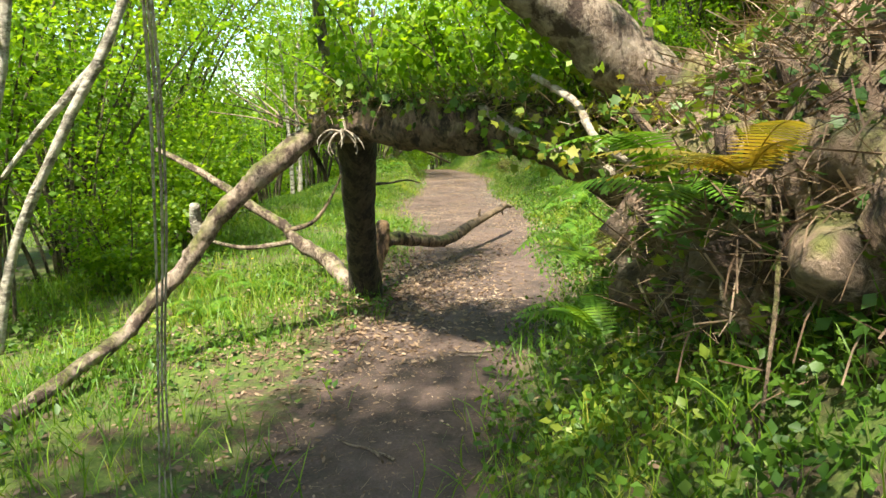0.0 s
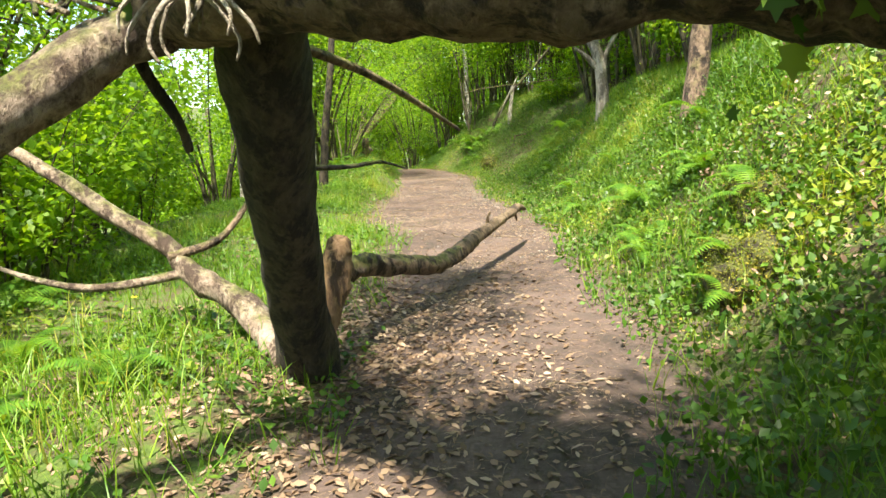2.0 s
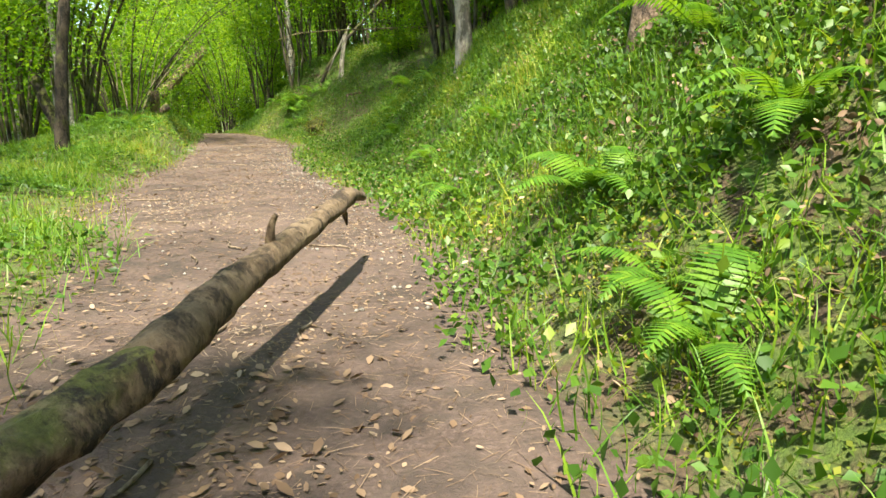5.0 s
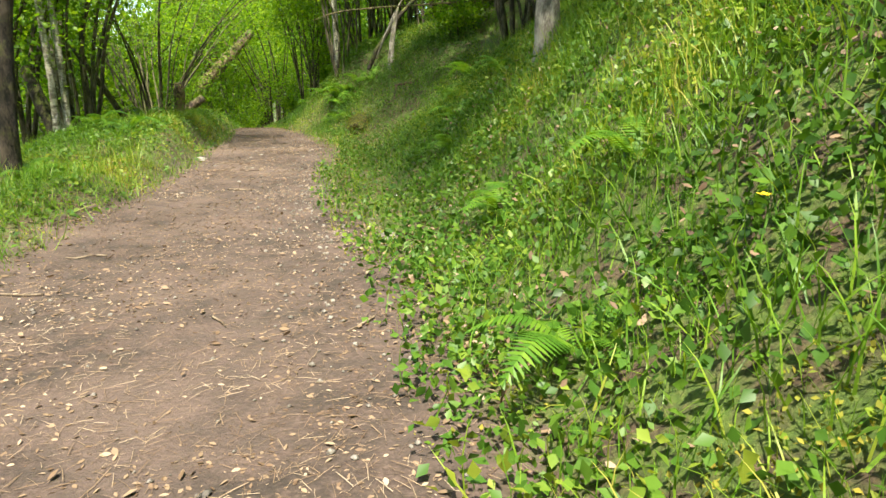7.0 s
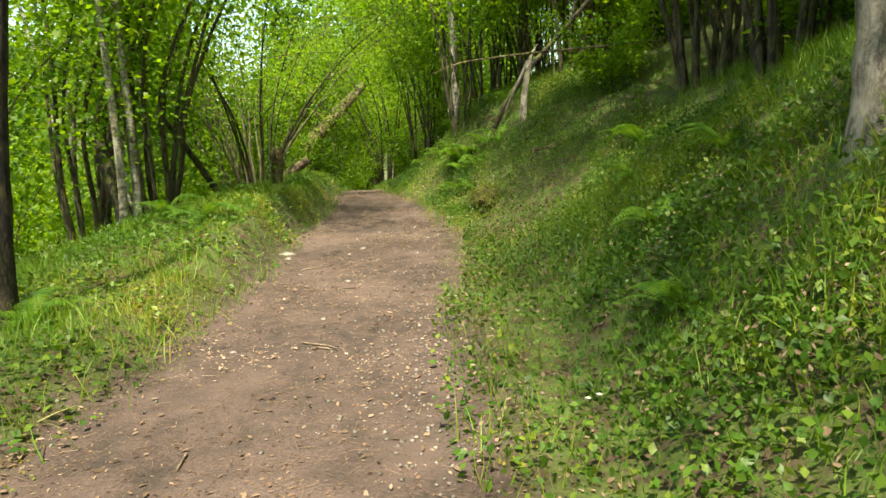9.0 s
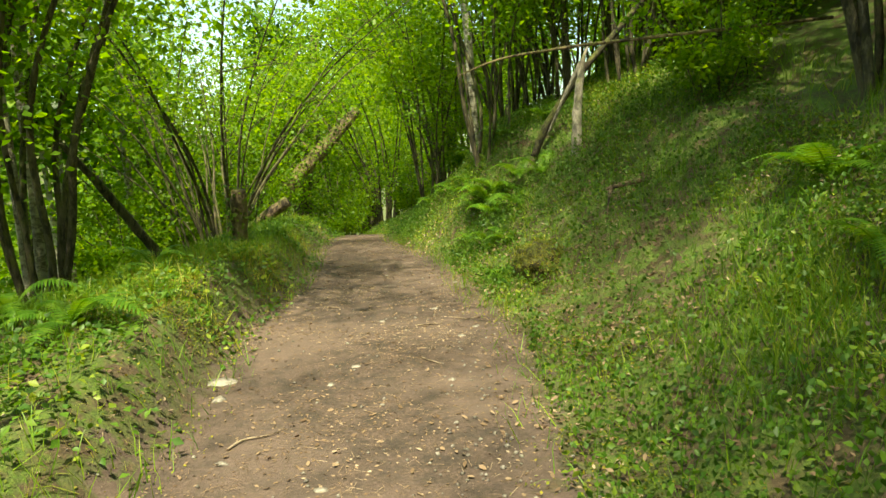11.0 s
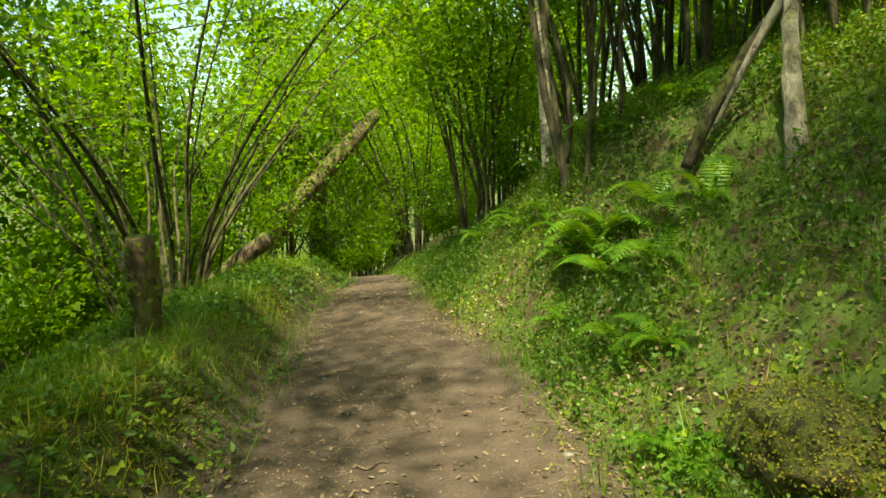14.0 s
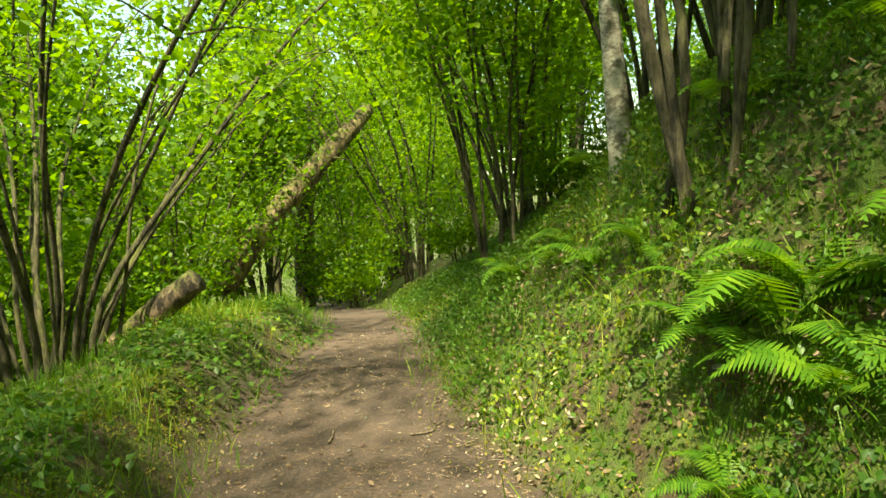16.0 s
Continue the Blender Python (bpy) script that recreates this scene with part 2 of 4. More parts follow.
def scatter_mesh(name, tv, tf, R, loc, mat, smooth=False):
    """One mesh of many small pieces: the template (tv, tf) turned by R (n,3,3) and set at loc (n,3)."""
    tv = np.asarray(tv, float)
    n, k = len(loc), len(tv)
    V = (np.einsum("nij,kj->nki", R, tv) + loc[:, None, :]).reshape(-1, 3)
    sizes = np.array([len(f) for f in tf])
    flat = np.concatenate([np.array(f) for f in tf])
    loops = (flat[None, :] + (np.arange(n) * k)[:, None]).ravel()
    tot = np.tile(sizes, n)
    me = bpy.data.meshes.new(name)
    me.vertices.add(len(V))
    me.vertices.foreach_set("co", V.astype(np.float32).ravel())
    me.loops.add(len(loops))
    me.loops.foreach_set("vertex_index", loops.astype(np.int32))
    me.polygons.add(len(tot))
    me.polygons.foreach_set("loop_start", np.concatenate([[0], np.cumsum(tot)[:-1]]).astype(np.int32))
    if smooth:
        me.polygons.foreach_set("use_smooth", np.ones(len(tot), bool))
    me.materials.append(mat)
    me.update(calc_edges=True)
    return me


def turns(yaw, tilt, roll, size):
    """Matrices: roll about y, tilt about x, then yaw about z, times size."""
    cy, sy, ct, st, cr, sr = np.cos(yaw), np.sin(yaw), np.cos(tilt), np.sin(tilt), np.cos(roll), np.sin(roll)
    o, z = np.ones_like(yaw), np.zeros_like(yaw)
    A = np.stack([np.stack([cy, -sy, z], -1), np.stack([sy, cy, z], -1), np.stack([z, z, o], -1)], 1)
    B = np.stack([np.stack([o, z, z], -1), np.stack([z, ct, -st], -1), np.stack([z, st, ct], -1)], 1)
    C = np.stack([np.stack([cr, z, sr], -1), np.stack([z, o, z], -1), np.stack([-sr, z, cr], -1)], 1)
    return A @ B @ C * np.asarray(size).reshape(-1, 1, 1)


LEAF = ([(0, 0, 0), (0.33, 0.45, 0.07), (0, 1, -0.06), (-0.33, 0.45, 0.07), (0, 0.5, 0)], [(0, 1, 2, 4), (0, 4, 2, 3)])
LEAF_TREE = ([(0, 0, 0), (0.36, 0.5, 0.05), (0, 1, -0.1), (-0.36, 0.5, 0.05)], [(0, 1, 2, 3)])
LOBED = ([(0, 0, 0), (0.42, 0.1, 0.05), (0.3, 0.42, 0.03), (0.5, 0.62, -0.03), (0.16, 0.66, 0.02), (0, 1, -0.06),
          (-0.16, 0.66, 0.02), (-0.5, 0.62, -0.03), (-0.3, 0.42, 0.03), (-0.42, 0.1, 0.05), (0, 0.4, -0.02)],
         [(0, 1, 2, 10), (2, 3, 4, 10), (4, 5, 6, 10), (6, 7, 8, 10), (8, 9, 0, 10)])
BLADE = ([(-0.018, 0, 0), (0.018, 0, 0), (-0.014, 0.07, 0.45), (0.014, 0.07, 0.45), (-0.008, 0.25, 0.8), (0.008, 0.25, 0.8), (0, 0.48, 0.98)],
         [(0, 1, 3, 2), (2, 3, 5, 4), (4, 5, 6)])
LEAF_LOW = ([(0, 0, 0), (0.34, 0.45, 0.09), (0, 1, -0.08), (-0.34, 0.45, 0.09)], [(0, 1, 2), (0, 2, 3)])
BLADE_LOW = ([(-0.018, 0, 0), (0.018, 0, 0), (-0.011, 0.13, 0.6), (0.011, 0.13, 0.6), (0, 0.45, 0.98)], [(0, 1, 3, 2), (2, 3, 4)])
DEAD = ([(0, 0, 0.02), (0.17, 0.22, 0.1), (0.24, 0.58, 0.17), (0.04, 1, 0.1), (-0.22, 0.62, 0.06), (-0.15, 0.25, 0.03), (0, 0.48, 0.0)], [(0, 1, 2, 6), (6, 2, 3, 4), (0, 6, 4, 5)])
STRAW = ([(-0.012, 0, 0), (0.012, 0, 0), (0.03, 0.5, 0.03), (0.01, 0.5, 0.04), (0.0, 1, 0.0), (-0.02, 1, 0.01)], [(0, 1, 2, 3), (3, 2, 4, 5)])


def tube(pts, radii, sides=9, knob=0.0, seed=0, closed=True, sub=4):
    """A limb: a smooth tapering tube through pts, uneven by knob (share of its radius)."""
    P, Rr = np.asarray(pts, float), np.asarray(radii, float)
    n = len(P)
    t = np.linspace(0, n - 1, (n - 1) * sub + 1)
    i = np.clip(t.astype(int), 0, n - 2)
    u = (t - i)[:, None]
    p0, p1, p2, p3 = P[np.clip(i - 1, 0, n - 1)], P[i], P[i + 1], P[np.clip(i + 2, 0, n - 1)]
    C = 0.5 * (2 * p1 + (p2 - p0) * u + (2 * p0 - 5 * p1 + 4 * p2 - p3) * u**2 + (3 * p1 - p0 - 3 * p2 + p3) * u**3)
    r = np.interp(t, np.arange(n), Rr)
    T = np.gradient(C, axis=0)
    T /= np.linalg.norm(T, axis=1)[:, None] + 1e-9
    ref = np.array([0.31, 0.17, 0.93]) if abs(T[0][2]) < 0.9 else np.array([1.0, 0.1, 0])
    V, F = [], []
    for j in range(len(C)):
        a = np.cross(T[j], ref)
        a /= np.linalg.norm(a) + 1e-9
        b = np.cross(T[j], a)
        for s in range(sides):
            th = 2 * math.pi * s / sides
            rr = r[j]
            if knob:
                d = C[j] + (a * math.cos(th) + b * math.sin(th)) * rr
                q = Vector(d) * (0.9 / max(Rr.max(), 0.02))
                rr *= 1 + knob * (noise.noise(q + Vector((seed, 0, 0))) + 0.6 * noise.noise(q * 2.7 + Vector((0, seed, 3))) + 0.4 * noise.noise(q * 7.1))
            V.append(C[j] + (a * math.cos(th) + b * math.sin(th)) * rr)
        if j:
            o = (j - 1) * sides
            F += [(o + s, o + (s + 1) % sides, o + sides + (s + 1) % sides, o + sides + s) for s in range(sides)]
    F.append(tuple(range(sides - 1, -1, -1)))
    F.append(tuple(range((len(C) - 1) * sides, len(C) * sides)))
    return V, F


def merge(*pieces):
    V, F = [], []
    for v, f in pieces:
        o = len(V)
        V += list(v)
        F += [tuple(i + o for i in q) for q in f]
    return V, F


# ---- ground ----
def spread(lo, hi, step, far):
    a = list(np.arange(lo, hi + 1e-6, step))
    s = step
    while a[-1] < far[1]:
        s *= 1.28
        a.append(a[-1] + s)
    s = step
    while a[0] > far[0]:
        s *= 1.28
        a.insert(0, a[0] - s)
    return np.array(a)


gx, gy = spread(-4.5, 4.5, 0.09, (-600, 600)), spread(-3, 33, 0.11, (-600, 700))
GX, GY = np.meshgrid(gx, gy)
GZ = height(GX, GY)
_nx = len(gx)
_F = [(j * _nx + i, j * _nx + i + 1, (j + 1) * _nx + i + 1, (j + 1) * _nx + i) for j in range(len(gy) - 1) for i in range(_nx - 1)]
_me = mesh_from("ground", np.stack([GX, GY, GZ], -1).reshape(-1, 3).tolist(), _F, M_GROUND)
_me.attributes.new("trail", "FLOAT", "POINT").data.foreach_set("value", trail(GX, GY).astype(np.float32).ravel())
ground = tagged(new("ground", _me), "earth hiking trail between a mossy verge and a steep leafy bank", "ground", kind="structure")

# ---- the fallen arch tree over the trail ----
arch = tagged(new("fallen_tree"), "old fallen tree arching over the trail, ivy and moss on it", "tree")
part("post", mesh_from("post", *tube([(-0.70, 5.14, -0.15), (-0.70, 5.05, 0.12), (-0.66, 4.78, 0.5), (-0.59, 4.4, 0.95), (-0.50, 4.02, 1.4), (-0.45, 3.84, 1.62)],
     [0.18, 0.145, 0.135, 0.135, 0.14, 0.15], 20, 0.16, 1, sub=8), M_BARK_DARK), arch, "dark upright trunk propping the arch")
part("beam", mesh_from("beam", *tube([(-0.72, 3.82, 1.56), (-0.45, 3.6, 1.58), (-0.1, 3.4, 1.54), (0.25, 3.25, 1.5), (0.55, 3.13, 1.52), (0.9, 2.98, 1.46), (1.3, 2.8, 1.28), (1.75, 2.65, 1.05), (2.2, 2.5, 0.9)],
     [0.12, 0.14, 0.155, 0.17, 0.19, 0.22, 0.27, 0.32, 0.25], 26, 0.3, 2, sub=8), M_BARK_BROWN), arch, "thick flaking brown trunk lying across")
part("upper_trunk", mesh_from("upper_trunk", *tube([(1.75, 2.9, 1.15), (1.35, 2.75, 1.62), (0.98, 2.6, 1.95), (0.6, 2.5, 2.25), (0.1, 2.45, 2.75), (-0.5, 2.6, 3.5), (-1.0, 3.0, 4.6)],
     [0.26, 0.2, 0.165, 0.15, 0.13, 0.1, 0.06], 20, 0.22, 3, sub=7), M_LIMB), arch, "second stem rising from the root mass")
part("limb", mesh_from("limb", *tube([(-0.70, 3.85, 1.54), (-0.85, 3.72, 1.43), (-1.1, 3.5, 1.2), (-1.33, 3.4, 0.98), (-1.46, 3.35, 0.8), (-1.6, 3.3, 0.6), (-1.74, 3.2, 0.45), (-1.85, 3.02, 0.28), (-1.91, 2.62, 0.2), (-1.96, 2.04, 0.12)],
     [0.085, 0.078, 0.068, 0.066, 0.062, 0.052, 0.05, 0.046, 0.043, 0.035], 14, 0.3, 4, sub=7), M_LIMB), arch, "greyish limb slanting down to the ground")
part("limb_stub", mesh_from("limb_stub", *tube([(-1.45, 3.36, 0.82), (-1.47, 3.34, 0.95), (-1.45, 3.3, 1.06)], [0.05, 0.04, 0.03], 9, 0.2, 5), M_BARK_PALE), arch, "broken pale stub")
for i, (pts, rad) in enumerate([
        ([(0.42, 3.0, 1.62), (0.62, 2.86, 1.46), (0.85, 2.72, 1.35), (1.1, 2.6, 1.24), (1.5, 2.45, 1.0)], [0.02, 0.03, 0.034, 0.03, 0.026]),
        ([(0.7, 2.7, 1.75), (0.9, 2.55, 1.6), (1.0, 2.4, 1.4), (1.3, 2.25, 1.2)], [0.015, 0.022, 0.02, 0.012]),
        ([(1.1, 2.2, 1.55), (1.35, 2.0, 1.2), (1.6, 1.8, 0.85), (1.9, 1.6, 0.5)], [0.02, 0.028, 0.03, 0.02]),
        ([(-0.62, 3.62, 1.68), (-0.5, 3.48, 1.62), (-0.46, 3.42, 1.5), (-0.5, 3.4, 1.42)], [0.012, 0.012, 0.01, 0.006]),
        ([(-0.75, 3.75, 1.55), (-0.8, 3.8, 1.42), (-0.74, 3.88, 1.25), (-0.72, 3.9, 1.15)], [0.02, 0.018, 0.016, 0.012])]):
    part("root", mesh_from("root", *tube(pts, rad, 7, 0.25, 10 + i), (M_BARK_DARK if i == 4 else M_BARK_BROWN if i == 2 else M_ROOT)), arch)
for i in range(9):
    a = i * 0.7
    p = np.array([-0.49, 3.44, 1.5])
    q = p + np.array([0.14 * math.cos(a), -0.06 + 0.04 * math.sin(a), -0.07 - 0.04 * math.sin(2.3 * i)])
    part("rootlet", mesh_from("rootlet", *tube([p, (p + q) / 2 + (0, -0.02, 0.03), q, q + (0.02 * math.cos(3 * a), 0, -0.05)], [0.008, 0.007, 0.005, 0.003], 5, 0.1, i), M_ROOT), arch)


def twig(pts, r, name, parent, mat=M_TWIG, sides=6):
    return part(name, mesh_from(name, *tube(pts, np.linspace(r, r * 0.35, len(pts)), sides, 0.15, len(pts)), mat), parent)


twig([(-0.6, 4.95, 1.05), (-0.45, 5.2, 1.04), (-0.32, 5.4, 1.05), (-0.2, 5.6, 1.0)], 0.016, "dead_twig", arch, M_BARK_DARK)
twig([(-0.5, 3.9, 1.5), (-0.25, 4.5, 1.42), (-0.02, 5.1, 1.28), (0.1, 5.4, 1.2)], 0.022, "dead_twig", arch, M_BARK_MOSS)
for i in range(8):
    a = rng.uniform(-2.6, -0.2)
    L = rng.uniform(0.5, 1.2)
    s = np.array([-0.8 - 0.3 * rng.random(), 3.8, 1.55])
    twig([s, s + L * 0.4 * np.array([math.cos(a) * 0.7 - 0.4, 0.3, 0.25]), s + L * np.array([math.cos(a) * 0.6 - 0.7, 0.3 + 0.3 * rng.random(), 0.45 * rng.random() + 0.2])],
         0.009, "dead_twig", arch, M_BARK_DARK if i % 2 else M_TWIG, 5)

# root mass on the bank
_V, _F = [], []
bm = bmesh.new()
bmesh.ops.create_icosphere(bm, subdivisions=5, radius=1.0)
for v in bm.verts:
    q = v.co.copy()
    f = 1 + 0.1 * noise.noise(q * 2.1) + 0.2 * noise.noise(q * 5.3) + 0.16 * noise.noise(q * 11) + 0.09 * noise.noise(q * 25)
    v.co = Vector((q.x * 1.05 * f, q.y * 1.4 * f, q.z * 1.1 * f))
_rm = bpy.data.meshes.new("root_mass")
bm.to_mesh(_rm)
bm.free()
_rm.polygons.foreach_set("use_smooth", [True] * len(_rm.polygons))
_rm.materials.append(M_SOIL)
root_mass = tagged(new("root_plate"), "torn-up root plate of brown soil and roots on the bank", "root plate")
root_mass.location = (2.22, 2.0, 0.9)
part("soil", _rm, root_mass)
for i in range(80):
    a, c = rng.uniform(2.0, 4.6), rng.uniform(-0.4, 0.9)
    s = np.array([1.0 * math.cos(a) * math.cos(c), 1.34 * math.sin(a) * math.cos(c), math.sin(c) * 1.05])
    t1 = s + np.array([rng.uniform(-0.15, 0.05), rng.uniform(-0.3, 0.3), rng.uniform(-0.35, 0.1)])
    t2 = t1 + np.array([rng.uniform(-0.12, 0.08), rng.uniform(-0.35, 0.35), rng.uniform(-0.4, 0.0)])
    twig([s * 0.9, s * 1.04, t1, t2], rng.uniform(0.006, 0.022), "root", root_mass, M_BARK_BROWN if i % 3 else M_LIMB)

# ---- broken log lying over the trail ----
log = tagged(new("fallen_branch"), "barkless fallen branch reaching across the trail", "log")
part("butt", mesh_from("butt", *tube([(-0.6, 5.3, 0.47), (-0.52, 5.62, 0.45), (-0.34, 6.05, 0.37), (-0.11, 6.5, 0.28), (0.07, 6.95, 0.275)],
     [0.065, 0.068, 0.066, 0.068, 0.065], 16, 0.4, 6, sub=6), M_BARK_BROWN), log, "dark flaking bark end")
part("stem", mesh_from("stem", *tube([(0.05, 6.9, 0.275), (0.22, 7.4, 0.33), (0.36, 7.8, 0.36), (0.55, 8.3, 0.4), (0.66, 8.6, 0.43), (0.70, 8.75, 0.42), (0.78, 9.02, 0.37)],
     [0.07, 0.06, 0.05, 0.045, 0.046, 0.032, 0.02], 16, 0.22, 6, sub=6), M_LOG), log)
part("knot", mesh_from("knot", *tube([(-0.68, 5.1, 0.0), (-0.63, 5.2, 0.25), (-0.58, 5.28, 0.45), (-0.57, 5.34, 0.58), (-0.55, 5.38, 0.66)], [0.07, 0.072, 0.08, 0.078, 0.04], 18, 0.26, 7, sub=7), M_WOOD_RAW), log, "split raw-wood end")
part("stub", mesh_from("stub", *tube([(0.32, 7.72, 0.38), (0.33, 7.7, 0.46), (0.35, 7.7, 0.5)], [0.02, 0.014, 0.008], 7, 0.2, 8), M_LOG), log)
part("stub", mesh_from("stub", *tube([(0.62, 8.5, 0.42), (0.64, 8.5, 0.36), (0.65, 8.52, 0.31)], [0.02, 0.014, 0.006], 7, 0.2, 9), M_LOG), log)

side = tagged(new("fallen_branch"), "pale dead branch leaning behind the propping trunk", "log")
part("stem", mesh_from("stem", *tube([(-0.85, 5.2, 0.02), (-1.14, 5.5, 0.26), (-1.45, 5.6, 0.42), (-1.65, 5.65, 0.62), (-1.98, 5.7, 0.82), (-2.5, 5.8, 1.15), (-3.0, 5.9, 1.4)], [0.09, 0.08, 0.065, 0.055, 0.05, 0.04, 0.025], 12, 0.4, 11), M_LIMB), side)
twig([(-1.5, 5.62, 0.45), (-1.9, 5.4, 0.42), (-2.2, 5.3, 0.5), (-2.45, 5.25, 0.62)], 0.03, "fork", side, M_LIMB, 8)
twig([(-1.6, 5.6, 0.55), (-1.35, 5.7, 0.62), (-1.2, 5.8, 0.8), (-1.05, 5.9, 1.1)], 0.03, "fork", side, M_BARK_BROWN, 8)

# ---- trees ----
def leaves_along(points, count, spread_r, size, flat=0.5):
    """Leaf poses in a cloud round the given points, denser near them."""
    P = np.asarray(points)
    i = rng.integers(0, len(P), count)
    off = rng.normal(0, 1, (count, 3)) * spread_r * np.array([1, 1, 0.55])
    loc = P[i] + off
    R = turns(rng.uniform(0, 6.283, count), rng.normal(-0.35, flat, count), rng.normal(0, flat, count), size * rng.uniform(0.6, 1.3, count))
    return R, loc


def hazel(name, label, stems, height_m, lean, leaves, mat_b=M_BARK_HAZEL, leaf=M_LEAF_TREE, size=0.1, rad=0.035, low=0.35, twigs=5, side=(0, 0)):
    """A many-stemmed tree: bowed stems from one stool, side twigs, a crown of single leaves."""
    t = tagged(new(name), label, "tree")
    tips = []
    for s in range(stems):
        a = 6.283 * s / stems + rng.uniform(-0.4, 0.4)
        h = height_m * rng.uniform(0.7, 1.1)
        ln = lean * rng.uniform(0.4, 1.3)
        b = 0.27 * math.sqrt(stems / 6) * rng.uniform(0.4, 1)
        dx, dy = math.cos(a), math.sin(a)
        sx, sy = side
        pts = [(b * dx, b * dy, -0.25), (b * 1.4 * dx + 0.03 * ln * dx, b * 1.4 * dy, 0.15 * h), ((b + 0.28 * ln) * dx + 0.1 * sx, (b + 0.28 * ln) * dy + 0.1 * sy, 0.42 * h),
               ((b + 0.62 * ln) * dx + 0.4 * sx, (b + 0.62 * ln) * dy + 0.4 * sy, 0.72 * h), ((b + 1.05 * ln) * dx + sx, (b + 1.05 * ln) * dy + sy, h * 0.95)]
        pts = [np.array(p) + rng.normal(0, 0.05, 3) for p in pts]
        r = rad * rng.uniform(0.55, 1.25)
        piece = [tube(pts, [r * 1.25, r, r * 0.8, r * 0.5, r * 0.15], 7, 0.12, s, sub=4)]
        for k in range(twigs):
            u = rng.uniform(low, 0.98)
            q = np.array([np.interp(u, [0, 0.15, 0.42, 0.72, 0.95], [p[j] for p in pts]) for j in range(3)])
            w = rng.normal(0, 1, 3) * [0.6, 0.6, 0.2] + [0.25 * dx, 0.25 * dy, 0.22]
            w *= height_m * rng.uniform(0.08, 0.2)
            piece.append(tube([q, q + 0.5 * w + (0, 0, 0.05), q + w], [r * 0.3, r * 0.2, r * 0.07], 4, 0, 0, sub=2))
            tips += [q + 0.45 * w, q + 0.75 * w, q + w]
        part("stem", mesh_from("stem", *merge(*piece), mat_b), t)
    if leaves:
        R, loc = leaves_along(tips, leaves, 0.055 * height_m + 0.08, size)
        part("crown", scatter_mesh("crown", *LEAF_TREE, R, loc, leaf), t)
    return t


def place(t, x, y, yaw=0.0, s=1.0, z=None, tilt=(0, 0)):
    t.matrix_basis = pose(x, y, H(x, y) if z is None else z, tilt[0], tilt[1], yaw) @ Matrix.Scale(s, 4)
    return t


def again(t, x, y, yaw, s, label=""):
    c = copy_thing(t, pose(x, y, H(x, y) - 0.05, 0, 0, yaw))
    c.scale = (s, s, s)
    if label:
        c["label"] = label
    return c


hz_a = place(hazel("hazel_tree", "many-stemmed hazel with fresh green leaves", 14, 5.6, 2.9, 7600, size=0.095, rad=0.032), -6.2, 33.6)
stool = place(hazel("hazel_tree", "spreading hazel stool of many mossy stems at the verge", 27, 5.2, 3.3, 6000, size=0.08, rad=0.027, low=0.45, twigs=6), -4.6, 27.7)
hz_b = place(hazel("hazel_tree", "dense hazel stool with straight mossy stems", 8, 6.2, 1.5, 7000, size=0.095, rad=0.033), 0.65, 26.3, 40)
hz_c = place(hazel("hazel_tree", "tall hazel bowing over the trail", 10, 6.8, 1.8, 9000, size=0.085, rad=0.034, side=(-1.6, -0.4)), 1.3, 30.2, 10)
pole = place(hazel("birch_tree", "slender pale-barked young tree", 2, 7.5, 0.7, 2600, M_BARK_PALE, M_LEAF_TREE, 0.09, 0.055, 0.45, 14), -4.6, 22.0)
oak = place(hazel("oak_tree", "tall single-trunked tree with dark leaves", 1, 9.5, 0.5, 4600, M_BARK_HAZEL, M_LEAF_DARK, 0.2, 0.15, 0.35, 44), -8.5, 27.5)
bush = place(hazel("shrub", "low leafy shrub on the wooded slope", 9, 2.2, 1.2, 3400, M_BARK_HAZEL, M_LEAF_TREE, 0.10, 0.016, 0.15, 6), -4.4, 8.6)
birch = place(hazel("birch_tree", "leaning pale birch on the bank", 1, 7.5, 0.2, 2200, M_BARK_PALE, M_LEAF_TREE, 0.09, 0.075, 0.5, 26, side=(-1.9, 0.5)), 0.35, 28.0)

